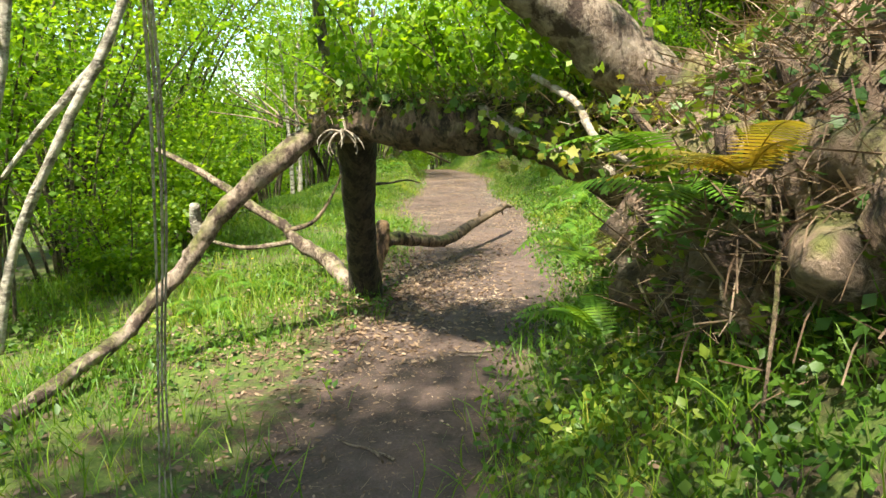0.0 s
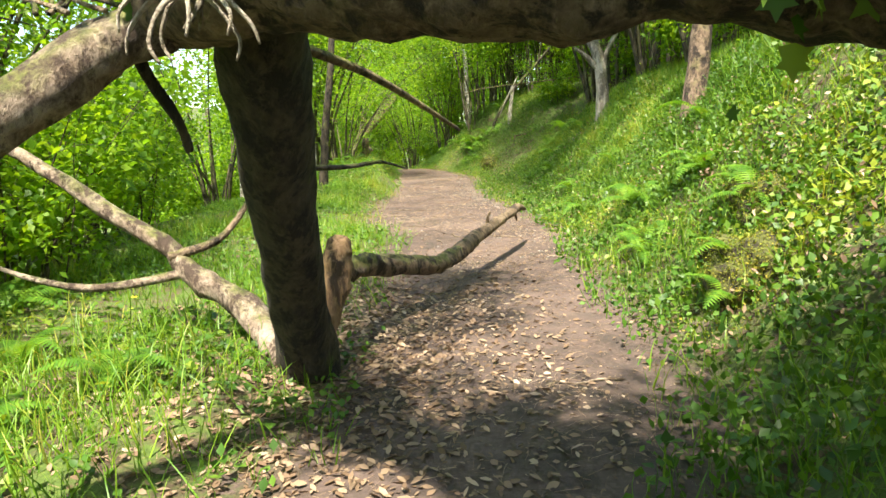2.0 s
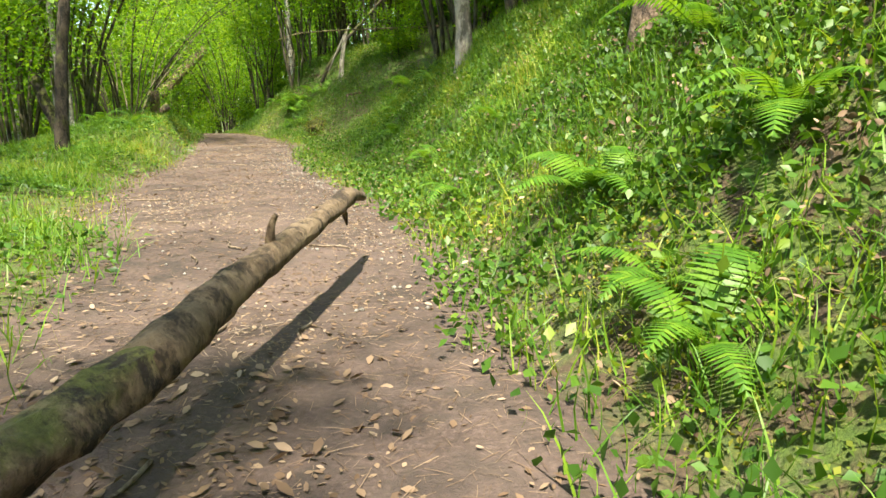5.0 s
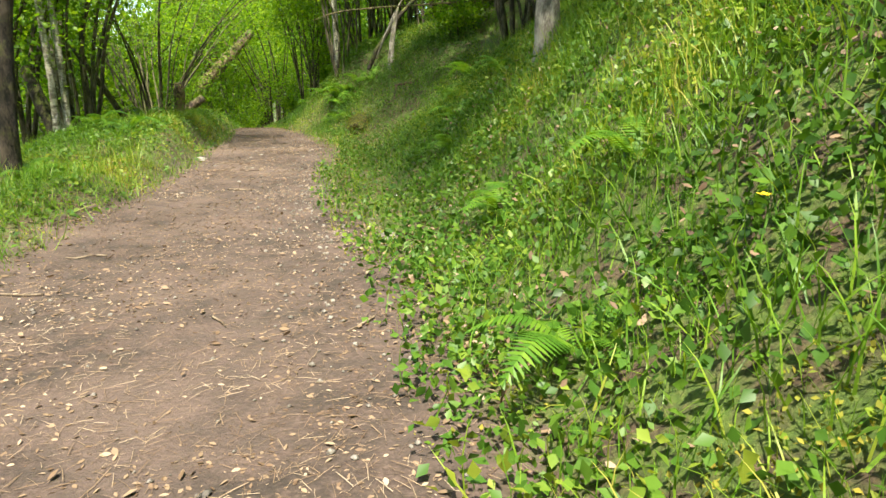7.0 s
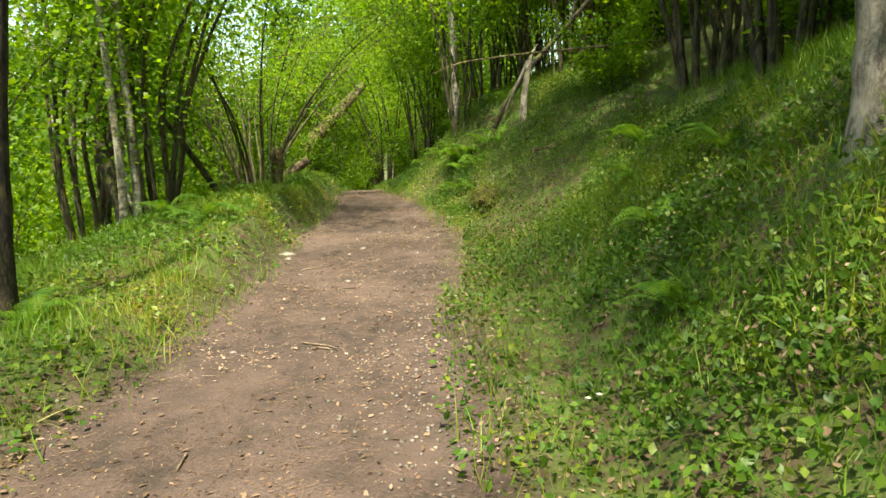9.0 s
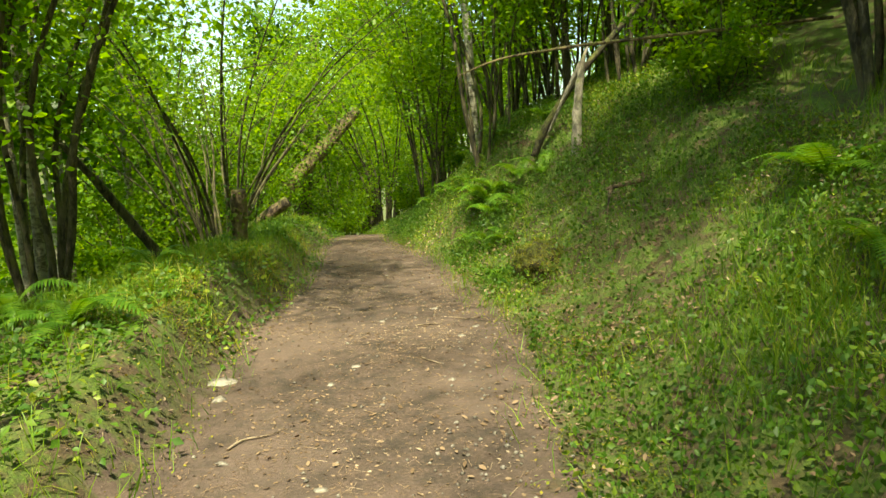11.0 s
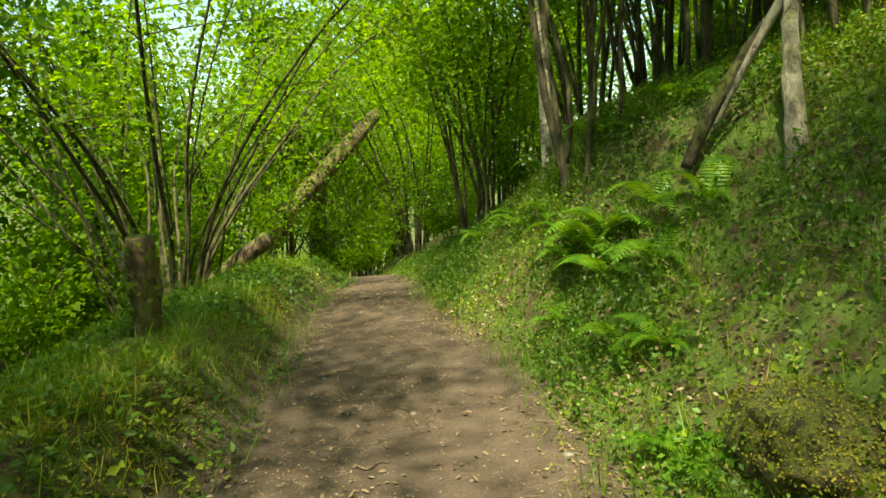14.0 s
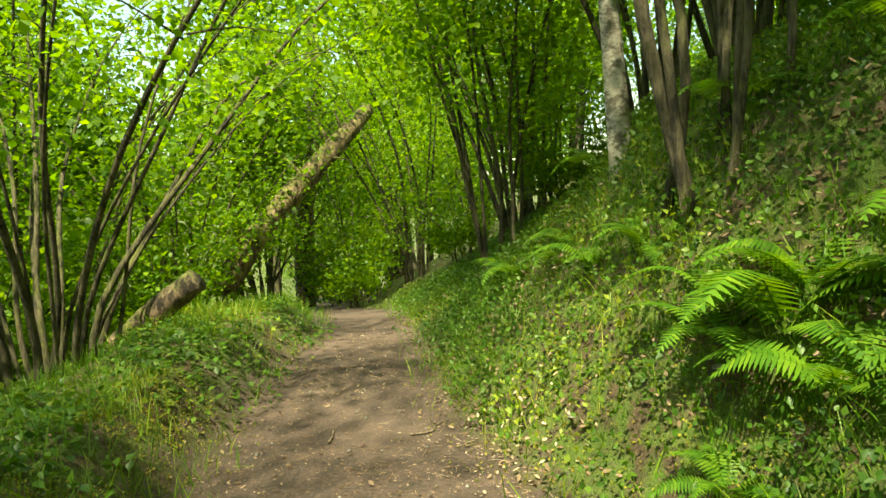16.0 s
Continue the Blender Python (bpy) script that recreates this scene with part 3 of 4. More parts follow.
for kind, x, y, yaw, s in [
        # verge and slope below the trail
        (hz_a, -7.2, 31.0, 200, 1.1), (hz_a, -6.5, 19.5, 120, 1.0), (hz_c, -8.2, 35.5, 180, 1.0),
        (pole, -4.0, 20.3, 90, 1.0), (pole, -7.6, 27.4, 10, 1.1), (pole, -6.8, 23.5, 200, 1.0), (pole, -5.0, 17.6, 50, 1.0), (pole, -7.5, 30, 300, 1.1),
        (oak, -9.5, 34, 80, 1.1), (oak, -7, 38, 10, 1.0), (oak, -13, 40, 60, 1.2), (oak, -8.5, 45, 30, 1.2),
        (oak, -16, 34, 10, 1.3), (oak, -17, 18, 10, 1.3), (oak, -20, 28, 99, 1.4), (oak, -22, 42, 10, 1.4),
        (hz_a, -9.5, 10.5, 77, 1.0), (hz_a, -7.0, 12.6, 150, 0.8),
        # head of the trail, past the crest
        (hz_b, -0.55, 30.6, 0, 1.0), (hz_c, -0.2, 33.0, 0, 1.0), (hz_b, 0.4, 35.5, 30, 1.0), (hz_c, -2.5, 37.5, 20, 1.0), (hz_b, -3.0, 41.5, 60, 1.1), (hz_a, -5.5, 44.0, 5, 1.2), (hz_c, -1.0, 44, 5, 1.1),
        (oak, -3.5, 50, 0, 1.2), (oak, -7, 54, 120, 1.2), (oak, 0.5, 52, 50, 1.2), (hz_a, -8.0, 49, 50, 1.2), (hz_a, -6.5, 38.5, 250, 1.0),
        # wooded bank
        (hz_b, 2.2, 27.2, 100, 0.95), (hz_b, 1.9, 29.0, 10, 1.0), (hz_c, 3.6, 26.2, 330, 0.9), (hz_b, 4.6, 29.5, 0, 1.0), (hz_c, 3.6, 33, 10, 1.0), (oak, 6.5, 25, 10, 1.0),
        (oak, 8, 31, 60, 1.1), (oak, 5.5, 37, 120, 1.1), (oak, 9.5, 20, 200, 1.1), (oak, 6.5, 17.6, 30, 0.9), (hz_a, 5.6, 21.5, 30, 0.9), (oak, 8.5, 11, 60, 1.0), (oak, 11, 26, 10, 1.2), (oak, 12, 15, 45, 1.2),
        (hz_a, 6.2, 14.6, 100, 0.8), (hz_a, 5.5, 8.0, 10, 0.8), (oak, 8, 4, 10, 1.0), (oak, 11, 8, 10, 1.1), (oak, 9, -3, 10, 1.1), (oak, 14, 34, 10, 1.2), (oak, 2.0, 43, 10, 1.1),
        # round the fallen arch and behind the start; oak (-1.2, -2.0) added unseen for foreground shade
        (hz_a, -4.6, 6.6, 20, 0.75), (hz_b, -3.9, 4.4, 60, 0.7), (hz_a, -6.2, 9.4, 20, 0.9), (oak, -8.2, 6.2, 20, 1.0), (hz_b, -6.4, 3.0, 60, 0.8), (oak, -11, 3, 20, 1.1), (hz_a, -5.5, 0.5, 90, 0.8),
        # hazels at (3.9, 18.2) and (4.0, 20.8) are added to shade the bank
        (oak, -4.5, -5, 0, 1.1), (oak, 3.5, -6, 0, 1.1), (oak, -9, -3, 70, 1.1), (hz_a, -1.2, -5.5, 0, 1.0), (oak, -1.2, -2.0, 30, 0.9), (hz_c, 3.9, 18.2, 340, 1.0), (hz_c, 4.0, 20.8, 0, 1.15), (hz_c, -4.1, 21.4, 180, 1.0), (oak, -4.5, 48, 15, 1.5), (oak, -2.0, 57, 75, 1.7), (oak, -5.5, 61, 140, 1.8), (hz_c, 4.8, -3.6, 0, 1.0), (hz_c, -5.4, 21.6, 180, 1.1), (hz_c, -6.6, 13.3, 180, 1.1), (hz_c, -6.2, 9.8, 160, 1.1), (hz_c, 3.9, 12.3, 0, 1.1), (hz_c, 4.0, 15.4, 20, 1.15), (hz_a, 5.6, -1.6, 0, 0.8),
        # canopy beside and over the way
        (hz_c, 2.6, 31, 340, 1.1), (hz_b, 2.9, 25.6, 200, 1.0), (hz_b, 3.4, 28.3, 80, 1.1)]:
    again(kind, x, y, yaw, s)
for k in range(34):
    x, y = 4.3 + 5.2 * rng.random(), 7 + 0.9 * k
    again(bush if k % 3 else hz_a, x, y, rng.uniform(0, 360), rng.uniform(0.9, 1.5) if k % 3 else rng.uniform(0.7, 0.9))
for k in range(26):
    x, y = (rng.uniform(-45, -18), rng.uniform(10, 62)) if k < 14 else (rng.uniform(-12, 14), rng.uniform(47, 75))
    again(oak if k % 3 else hz_a, x, y, rng.uniform(0, 360), rng.uniform(1.1, 1.6))
for x, y, yaw, s in [(-3.6, 7.2, 0, 0.8), (-5.2, 10.6, 40, 1.0), (-3.4, 5.6, 80, 0.55), (-5.6, 5.2, 120, 1.1), (-6.5, 14.5, 0, 1.2), (-4.2, 3.4, 200, 0.8), (-4.6, 30.3, 10, 0.7), (-6.2, 27, 40, 1), (-7.5, 22, 40, 1.2),
                     (-1.2, 35.5, 0, 0.9), (-3.6, 36.6, 0, 0.9), (0.3, 31.2, 60, 0.8), (3.2, 22.8, 0, 0.7), (4.4, 18.2, 50, 0.9), (4.6, 25.5, 120, 0.9), (4.2, 13.8, 0, 0.8), (3.9, 11.2, 80, 0.7), (4.5, 7.0, 10, 0.9), (-9, 25, 0, 1.4), (-6.3, 29, 0, 1.0), (-7.5, 33, 0, 1.3), (-8.8, 29.5, 30, 1.4), (-6.8, 36, 0, 1.2), (-9.5, 37, 10, 1.4), (-11, 27, 10, 1.5), (-10, 32, 50, 1.4), (-8, 18, 90, 1.3), (-4.8, 40, 0, 1.2), (-6.2, 46, 0, 1.3), (-2, 47, 0, 1.3)]:
    again(bush, x, y, yaw, s)


def lone_trunk(name, label, pts, radii, mat, knob=0.15, stubs=(), category="tree"):
    t = tagged(new(name), label, category)
    part("trunk", mesh_from("trunk", *tube(pts, radii, 14, knob, len(pts)), mat), t)
    for p, q, r in stubs:
        twig([p, (np.array(p) + q) / 2 + (0, 0, 0.03), q], r, "branch_stub", t, mat)
    return t


lone_trunk("snapped_tree", "snapped mossy trunk leaning over the trail's verge", [(-5.75, 34.3, -0.1), (-5.2, 35.0, 0.85), (-4.5, 35.8, 1.75), (-3.8, 36.6, 2.6), (-3.2, 37.3, 3.35)], [0.25, 0.24, 0.22, 0.21, 0.17], M_BARK_MOSS, 0.2,
           [((-4.4, 35.9, 1.9), (-4.9, 35.8, 2.5), 0.05), ((-3.9, 36.5, 2.5), (-4.2, 36.5, 3.1), 0.05), ((-3.7, 36.7, 2.75), (-3.8, 36.6, 3.3), 0.045), ((-4.1, 36.3, 2.3), (-3.5, 36.2, 2.2), 0.03)])
lone_trunk("fallen_log", "dark rotting log lying on the verge", [(-5.0, 28.4, -0.3), (-4.6, 28.42, 0.02), (-4.2, 28.42, 0.32), (-3.8, 28.4, 0.6), (-3.4, 28.4, 0.86)], [0.1, 0.12, 0.13, 0.13, 0.115], M_BARK_BROWN, 0.2, category="log")
lone_trunk("tree_trunk", "upright brown trunk beyond the crest", [(-6.25, 41, -2.4), (-6.1, 41, -0.4), (-5.85, 40.8, 1.3), (-5.3, 40.6, 3.2), (-5.1, 40.5, 6.5)], [0.34, 0.28, 0.25, 0.22, 0.16], M_BARK_BROWN)
lone_trunk("dead_stump", "blackened broken stump on the verge", [(-4.25, 20.6, 0.0), (-4.35, 20.7, 0.5), (-4.6, 20.9, 1.05), (-4.78, 21.1, 1.5)], [0.13, 0.115, 0.105, 0.1], M_BARK_DARK, 0.25, category="stump")
lone_trunk("tree_trunk", "dark trunk standing at the edge of the slope", [(-2.86, 16.0, -0.2), (-2.82, 16.0, 0.5), (-2.7, 16.0, 1.6), (-2.54, 16.0, 2.6), (-2.34, 16.1, 4.6)], [0.13, 0.09, 0.08, 0.075, 0.05], M_BARK_DARK)
lone_trunk("leaning_stump", "mossy broken stem leaning out from the verge", [(-4.05, 24.4, -0.35), (-4.12, 24.2, 0.2), (-4.3, 23.8, 0.8), (-4.5, 23.4, 1.4), (-4.75, 23.0, 2.0)], [0.1, 0.08, 0.065, 0.055, 0.03], M_BARK_HAZEL, 0.25, category="stump")
lone_trunk("tree_trunk", "pale forked trunk with flared foot on the bank", [(2.84, 14.85, 0.75), (2.86, 14.9, 1.3), (2.88, 14.95, 1.75), (2.84, 15.0, 2.5), (2.6, 15.1, 3.4), (2.8, 15.4, 5.5)], [0.24, 0.15, 0.115, 0.11, 0.1, 0.06], M_BARK_GREY, 0.3,
           [((2.86, 15.0, 2.3), (2.35, 14.9, 2.75), 0.07), ((2.85, 15.0, 2.4), (3.4, 15.1, 3.4), 0.06)])
lone_trunk("tree_trunk", "ivy-clad trunk on the leafy bank", [(2.7, 9.42, 0.8), (2.75, 9.5, 1.6), (2.85, 9.6, 2.8), (2.7, 9.8, 4.6)], [0.2, 0.12, 0.1, 0.07], M_BARK_BROWN, 0.2)
lone_trunk("broken_tree", "broken pale tree with a dark snapped limb", [(1.8, 24.1, 1.2), (1.81, 24.15, 1.65), (1.85, 24.3, 2.1), (1.93, 24.5, 2.5), (2.0, 24.65, 2.85)], [0.1, 0.075, 0.06, 0.055, 0.035], M_BARK_GREY, 0.3, [((1.97, 24.6, 2.78), (1.5, 24.85, 1.8), 0.05), ((2.0, 24.65, 2.83), (2.15, 24.7, 3.1), 0.03)])
lone_trunk("snapped_tree", "mossy trunk leaning uphill from the bank", [(1.3, 24.9, 1.5), (1.5, 24.9, 1.95), (2.0, 24.95, 2.65), (2.7, 25.0, 3.4), (3.7, 25.2, 4.5)], [0.055, 0.055, 0.05, 0.045, 0.03], M_BARK_DARK, 0.2)
lone_trunk("fallen_log", "thin fallen stem lying across the bank", [(1.75, 22.05, 1.12), (2.15, 22.14, 1.2), (2.9, 22.4, 1.32), (4.0, 22.6, 1.75)], [0.02, 0.03, 0.035, 0.03], M_BARK_BROWN, 0.2, [((1.8, 22.05, 1.15), (1.72, 21.95, 0.85), 0.02)], category="log")
lone_trunk("grey_branch", "bare grey branch hanging at the trail's start", [(-3.1, 3.4, -0.2), (-2.85, 3.45, 0.75), (-2.45, 3.5, 1.5), (-2.05, 3.5, 2.1), (-1.8, 3.6, 2.7), (-1.5, 3.8, 3.6)], [0.036, 0.036, 0.033, 0.033, 0.03, 0.02], M_BARK_PALE, 0.25, [((-2.1, 3.5, 2.0), (-2.95, 3.5, 1.2), 0.04)])
lone_trunk("grey_branch", "bare grey stem at the trail's start", [(-3.2, 3.3, -0.2), (-3.05, 3.4, 1.0), (-2.8, 3.5, 2.0), (-2.6, 3.6, 3.2)], [0.055, 0.05, 0.045, 0.03], M_BARK_PALE, 0.25)
ivy_stump = lone_trunk("ivy_stump", "broken mossy trunk wrapped in ivy on the verge", [(-3.18, 24.6, -0.1), (-3.15, 24.55, 0.3), (-3.1, 24.5, 0.8), (-3.05, 24.42, 1.25)], [0.17, 0.13, 0.115, 0.1], M_BARK_MOSS, 0.3, category="stump")
R_, L_ = leaves_along([(-3.15, 24.5, 0.1 + 0.1 * k) for k in range(12)], 420, 0.14, 0.06, 0.8)
part("ivy", scatter_mesh("ivy", *LOBED, R_, L_, M_LEAF_IVY), ivy_stump, "dark ivy leaves")
vine = tagged(new("hanging_vine"), "dry vine stems hanging beside the trail", "vine")
for k in range(3):
    x0 = -0.56 + 0.012 * k
    twig([(x0 - 0.02 * k + 0.05, 1.1, 3.2), (x0 + 0.03, 1.1, 1.9), (x0 + 0.015 * math.sin(k), 1.1, 1.3), (x0 - 0.05, 1.1, 0.7), (x0 + 0.02 * k - 0.12, 1.1, -0.02)], 0.007, "stem", vine, M_ROOT, 5)


# ---- ferns ----
def frond(length, arch_h, pairs=20, width=0.2):
    V, F = [], []
    def at(u):
        return np.array([0, length * (0.9 * u + 0.05 * u * u), arch_h * (1.6 * u - 1.45 * u * u)])
    for k in range(pairs):
        u = 0.1 + 0.9 * k / pairs
        w = width * length * (math.sin(math.pi * min(1, u * 0.86 + 0.14)) ** 0.8) * 1.15
        du = 0.62 / pairs
        for sgn in (-1, 1):
            a, b = at(u - du * 0.5), at(u + du * 0.75)
            tip = at(min(1.02, u + du * 1.3)) + (sgn * w, 0.0, -0.18 * w)
            m = (at(u) + tip) / 2 + (0, 0, 0.04 * w)
            o = len(V)
            V += [a, (a + tip) * 0.5 + (0, -0.006, 0.02 * w), tip, (b + tip) * 0.5 + (0, 0.006, 0.02 * w), b]
            F += [(o, o + 1, o + 3, o + 4), (o + 1, o + 2, o + 3)]
    s, f = tube([at(0), at(0.35), at(0.7), at(1)], [0.006, 0.005, 0.003, 0.001], 4, sub=2)
    return merge((V, F), (s, f))


FRONDS = [mesh_from("frond", *frond(1.0, 0.55 + 0.15 * i, 22, 0.17 + 0.02 * i), M_FERN, False) for i in range(3)]
FRONDS_DRY = [mesh_from("frond", *frond(1.0, 0.3, 20, 0.17), M_FERN_DRY, False)]


def fern(x, y, size, n=7, z=None, meshes=FRONDS, face=None, label="bright green fern growing on the bank", arc=6.283):
    f = tagged(new("fern"), label, "fern", "ferns of the bank")
    f.matrix_basis = pose(x, y, H(x, y) - 0.01 if z is None else z)
    for k in range(n):
        a = (0 if face is None else face) + arc * (k / n - 0.5) + rng.uniform(-0.3, 0.3)
        p = part("frond", meshes[k % len(meshes)], f)
        s = size * rng.uniform(0.75, 1.15)
        p.matrix_basis = Euler((rng.uniform(-0.15, 0.35), rng.uniform(-0.2, 0.2), a)).to_matrix().to_4x4() @ Matrix.Scale(s, 4)
    return f


for x, y, s in [(1.52, 6.95, 0.5), (1.6, 7.3, 0.4), (1.68, 10.3, 0.42), (1.84, 8.45, 0.6), (0.54, 22.7, 0.45), (0.45, 25.6, 0.8), (0.6, 25.3, 0.8), (-2.65, 19.4, 0.6), (1.9, 12.4, 0.45), (2.3, 11.3, 0.6), (2.6, 8.7, 0.6), (1.9, 8.2, 0.4), (2.2, 16.5, 0.6), (2.5, 18.5, 0.6), (1.9, 15.1, 0.5),
                (0.62, 24.9, 0.75), (0.72, 25.3, 0.8), (0.4, 25.5, 0.7), (0.95, 24.5, 0.7), (0.3, 26.4, 0.6), (0.05, 26.9, 0.55), (0.55, 24.0, 0.55), (1.1, 25.0, 0.8), (0.75, 23.6, 0.5), (-0.1, 27.6, 0.55), (-0.4, 28.6, 0.6),
                (0.0, 27.9, 0.6), (0.5, 28.9, 0.7), (-0.5, 29.6, 0.6), (1.35, 24.5, 0.8), (0.25, 25.0, 0.45), (0.9, 26.5, 0.8), (1.6, 26.0, 0.8), (0.6, 22.6, 0.4), (-1.9, 4.3, 0.45), (-2.3, 5.2, 0.5), (-1.6, 4.9, 0.4), (-3.2, 6.4, 0.6),
                (-2.6, 15.9, 0.5), (-3.0, 21.5, 0.6), (-3.2, 19.6, 0.6), (3.0, 20.0, 0.7), (2.9, 17.0, 0.7), (1.7, 5.7, 0.45), (2.0, 6.2, 0.5), (2.1, 7.4, 0.5)]:
    fern(x, y, s * (0.78 if y > 22 else 0.9), int(rng.integers(5, 9)))
fern(1.22, 1.8, 0.6, 6, 1.15, FRONDS, 2.6, "fern hanging from the root plate", 2.6)
fern(1.28, 1.3, 0.5, 7, 1.3, FRONDS_DRY, 2.4, "yellowing fern hanging from the root plate", 3.0)
fern(0.98, 2.6, 0.42, 5, 0.75, FRONDS, 1.9, "fern at the foot of the root plate", 2.2)
fern(0.95, 1.9, 0.4, 5, 0.55, FRONDS, 1.4, "fern at the foot of the root plate", 2.2)
fern(1.55, 5.4, 0.4, 6)

# ---- ground cover ----
def sample(n, x0, x1, y0, y1, keep):
    x, y = rng.uniform(x0, x1, n), rng.uniform(y0, y1, n)
    k = rng.random(n) < keep(x, y)
    x, y = x[k], y[k]
    return np.stack([x, y, height(x, y)], -1)


def clump(x, y, s=1.0, ph=0.0):
    return np.clip(0.5 + 0.9 * np.sin(1.7 * s * x + 0.9 * s * y + ph) * np.sin(1.4 * s * y - 0.8 * s * x + 2 * ph) + 0.45 * np.sin(4.3 * s * x + ph) * np.sin(3.9 * s * y), 0, 1)


def off_trail(x, y, pw=1.0):
    bare = np.exp(-((x + 0.95) / 0.5) ** 2 - ((y - 2.7) / 1.4) ** 2) + np.exp(-((x + 0.5) / 0.7) ** 2 - ((y - 5.8) / 1.2) ** 2)
    xr = np.interp(y, *XR)
    thin = 1 - 0.72 * np.exp(-((x - xr - 0.4) / 0.55) ** 2) * np.exp(-((y - 16) / 3.6) ** 4)
    return thin * np.clip(1 - trail(x, y) * 1.15, 0, 1) ** pw * np.clip(1 - 0.85 * bare, 0, 1)


def stuff(name, tmpl, loc, yaw, tilt, roll, size, mat, label, category):
    return tagged(new(name, scatter_mesh(name, *tmpl, turns(yaw, tilt, roll, size), loc, mat)), label, category, kind="stuff")


def cover(name, tmpl, n, box, keep, size, mat, label, category, tilt=(0, 0.35), lift=(0, 0), roll=0.3):
    loc = sample(n, *box, keep)
    m = len(loc)
    loc[:, 2] += rng.uniform(*lift, m)
    return stuff(name, tmpl, loc, rng.uniform(0, 6.283, m), rng.normal(*tilt, m), rng.normal(0, roll, m), rng.uniform(*size, m), mat, label, category)


def hollow(x, y):
    """Where bare leaf litter lies on the bank."""
    return np.clip(1.3 - ((x - 1.6) / 0.9) ** 2 - ((y - 20.6) / 1.8) ** 2, 0, 1)


cover("grass", BLADE, 150000, (-4.5, 4.0, -1.5, 16), lambda x, y: off_trail(x, y) * (0.12 + 0.8 * clump(x, y)), (0.06, 0.24), M_GRASS, "short green grass along the trail", "grass", (0, 0.4))
cover("grass", BLADE_LOW, 150000, (-4.6, 4.2, 16, 34), lambda x, y: off_trail(x, y) * (0.15 + 0.7 * clump(x, y, 1, 1)) * (1 - 0.8 * hollow(x, y)), (0.06, 0.24), M_GRASS, "green grass on the verge and bank", "grass", (0, 0.4))
cover("tall_grass", BLADE_LOW, 60000, (1.2, 5, 6, 20), lambda x, y: off_trail(x, y) * (np.clip(x - np.interp(y, *XR) - 0.7, 0, 1)) * clump(x, y, 0.8, 2), (0.12, 0.28), M_GRASS, "long lush grass on the bank", "grass", (0, 0.35))
cover("herbs", LEAF, 130000, (0.4, 3.4, 0.5, 17), lambda x, y: off_trail(x, y, 0.7) * (0.25 + 0.75 * clump(x, y, 1.3, 3)), (0.02, 0.065), M_LEAF_HERB, "low leafy herbs covering the bank", "plants", (0.0, 0.8), (0.0, 0.16), 0.7)
cover("herbs", LEAF_LOW, 230000, (-2.4, 3.4, 17, 34), lambda x, y: (x > np.interp(y, *XR)) * off_trail(x, y, 0.7) * (0.3 + 0.7 * clump(x, y, 1.3, 4)) * (1 - 0.85 * hollow(x, y)), (0.018, 0.052), M_LEAF_HERB, "leafy undergrowth on the steep bank", "plants", (0.0, 0.85), (0.0, 0.24), 0.7)
cover("herbs", LEAF_LOW, 42000, (-5, -0.4, -1.5, 16), lambda x, y: off_trail(x, y) * clump(x, y, 1.2, 5), (0.025, 0.075), M_LEAF_HERB, "low herbs in the grass beside the trail", "plants", (0.1, 0.45), (0.01, 0.1), 0.45)
cover("herbs", LEAF_LOW, 60000, (-6, -1.4, 16, 32), lambda x, y: off_trail(x, y) * clump(x, y, 1.2, 6), (0.025, 0.075), M_LEAF_HERB, "small-leaved plants on the mossy verge", "plants", (0.1, 0.45), (0.01, 0.12), 0.45)
cover("moss", LEAF_LOW, 80000, (-3.6, 1.6, 10, 31), lambda x, y: off_trail(x, y, 0.6) * np.exp(-np.clip(np.maximum(x - np.interp(y, *XR), np.interp(y, *XL) - x) - 0.1, 0, 9) / 0.45) * (0.3 + 0.7 * clump(x, y, 1.1, 0.5)), (0.01, 0.026), M_MOSS, "yellow-green moss on the verges", "moss", (0.6, 0.5), (0.0, 0.03), 0.6)
cover("moss", LEAF, 14000, (1.3, 2.4, 4.6, 9.5), lambda x, y: off_trail(x, y, 0.6) * clump(x, y, 2.0, 0.5), (0.01, 0.026), M_MOSS, "yellow moss on the bank", "moss", (0.6, 0.5), (0.0, 0.06), 0.6)
LITTER_KEEP = lambda x, y: 0.10 + 0.6 * np.exp(-((trail(x, y) - 0.45) / 0.25) ** 2) * clump(x, y, 1.1, 2.2) + 0.8 * np.exp(-((x + 0.2) / 0.75) ** 2 - ((y - 5.6) / 1.6) ** 2) + 1.0 * np.exp(-((x + 0.95) / 0.6) ** 2 - ((y - 2.7) / 1.6) ** 2) + 0.9 * hollow(x, y)
cover("fallen_leaves", DEAD, 60000, (-3, 3.2, -1, 31), LITTER_KEEP, (0.02, 0.05), M_LITTER, "dry brown fallen leaves", "leaf litter", (0, 0.2), (0.0, 0.012), 0.25)
cover("straw", STRAW, 60000, (-2.6, 1.8, 0, 30), lambda x, y: 0.1 + 0.85 * trail(x, y) * clump(x, y, 0.9, 4), (0.02, 0.1), M_LITTER, "dry straw and stalks on the earth", "leaf litter", (0, 0.06), (0.002, 0.008), 0.1)

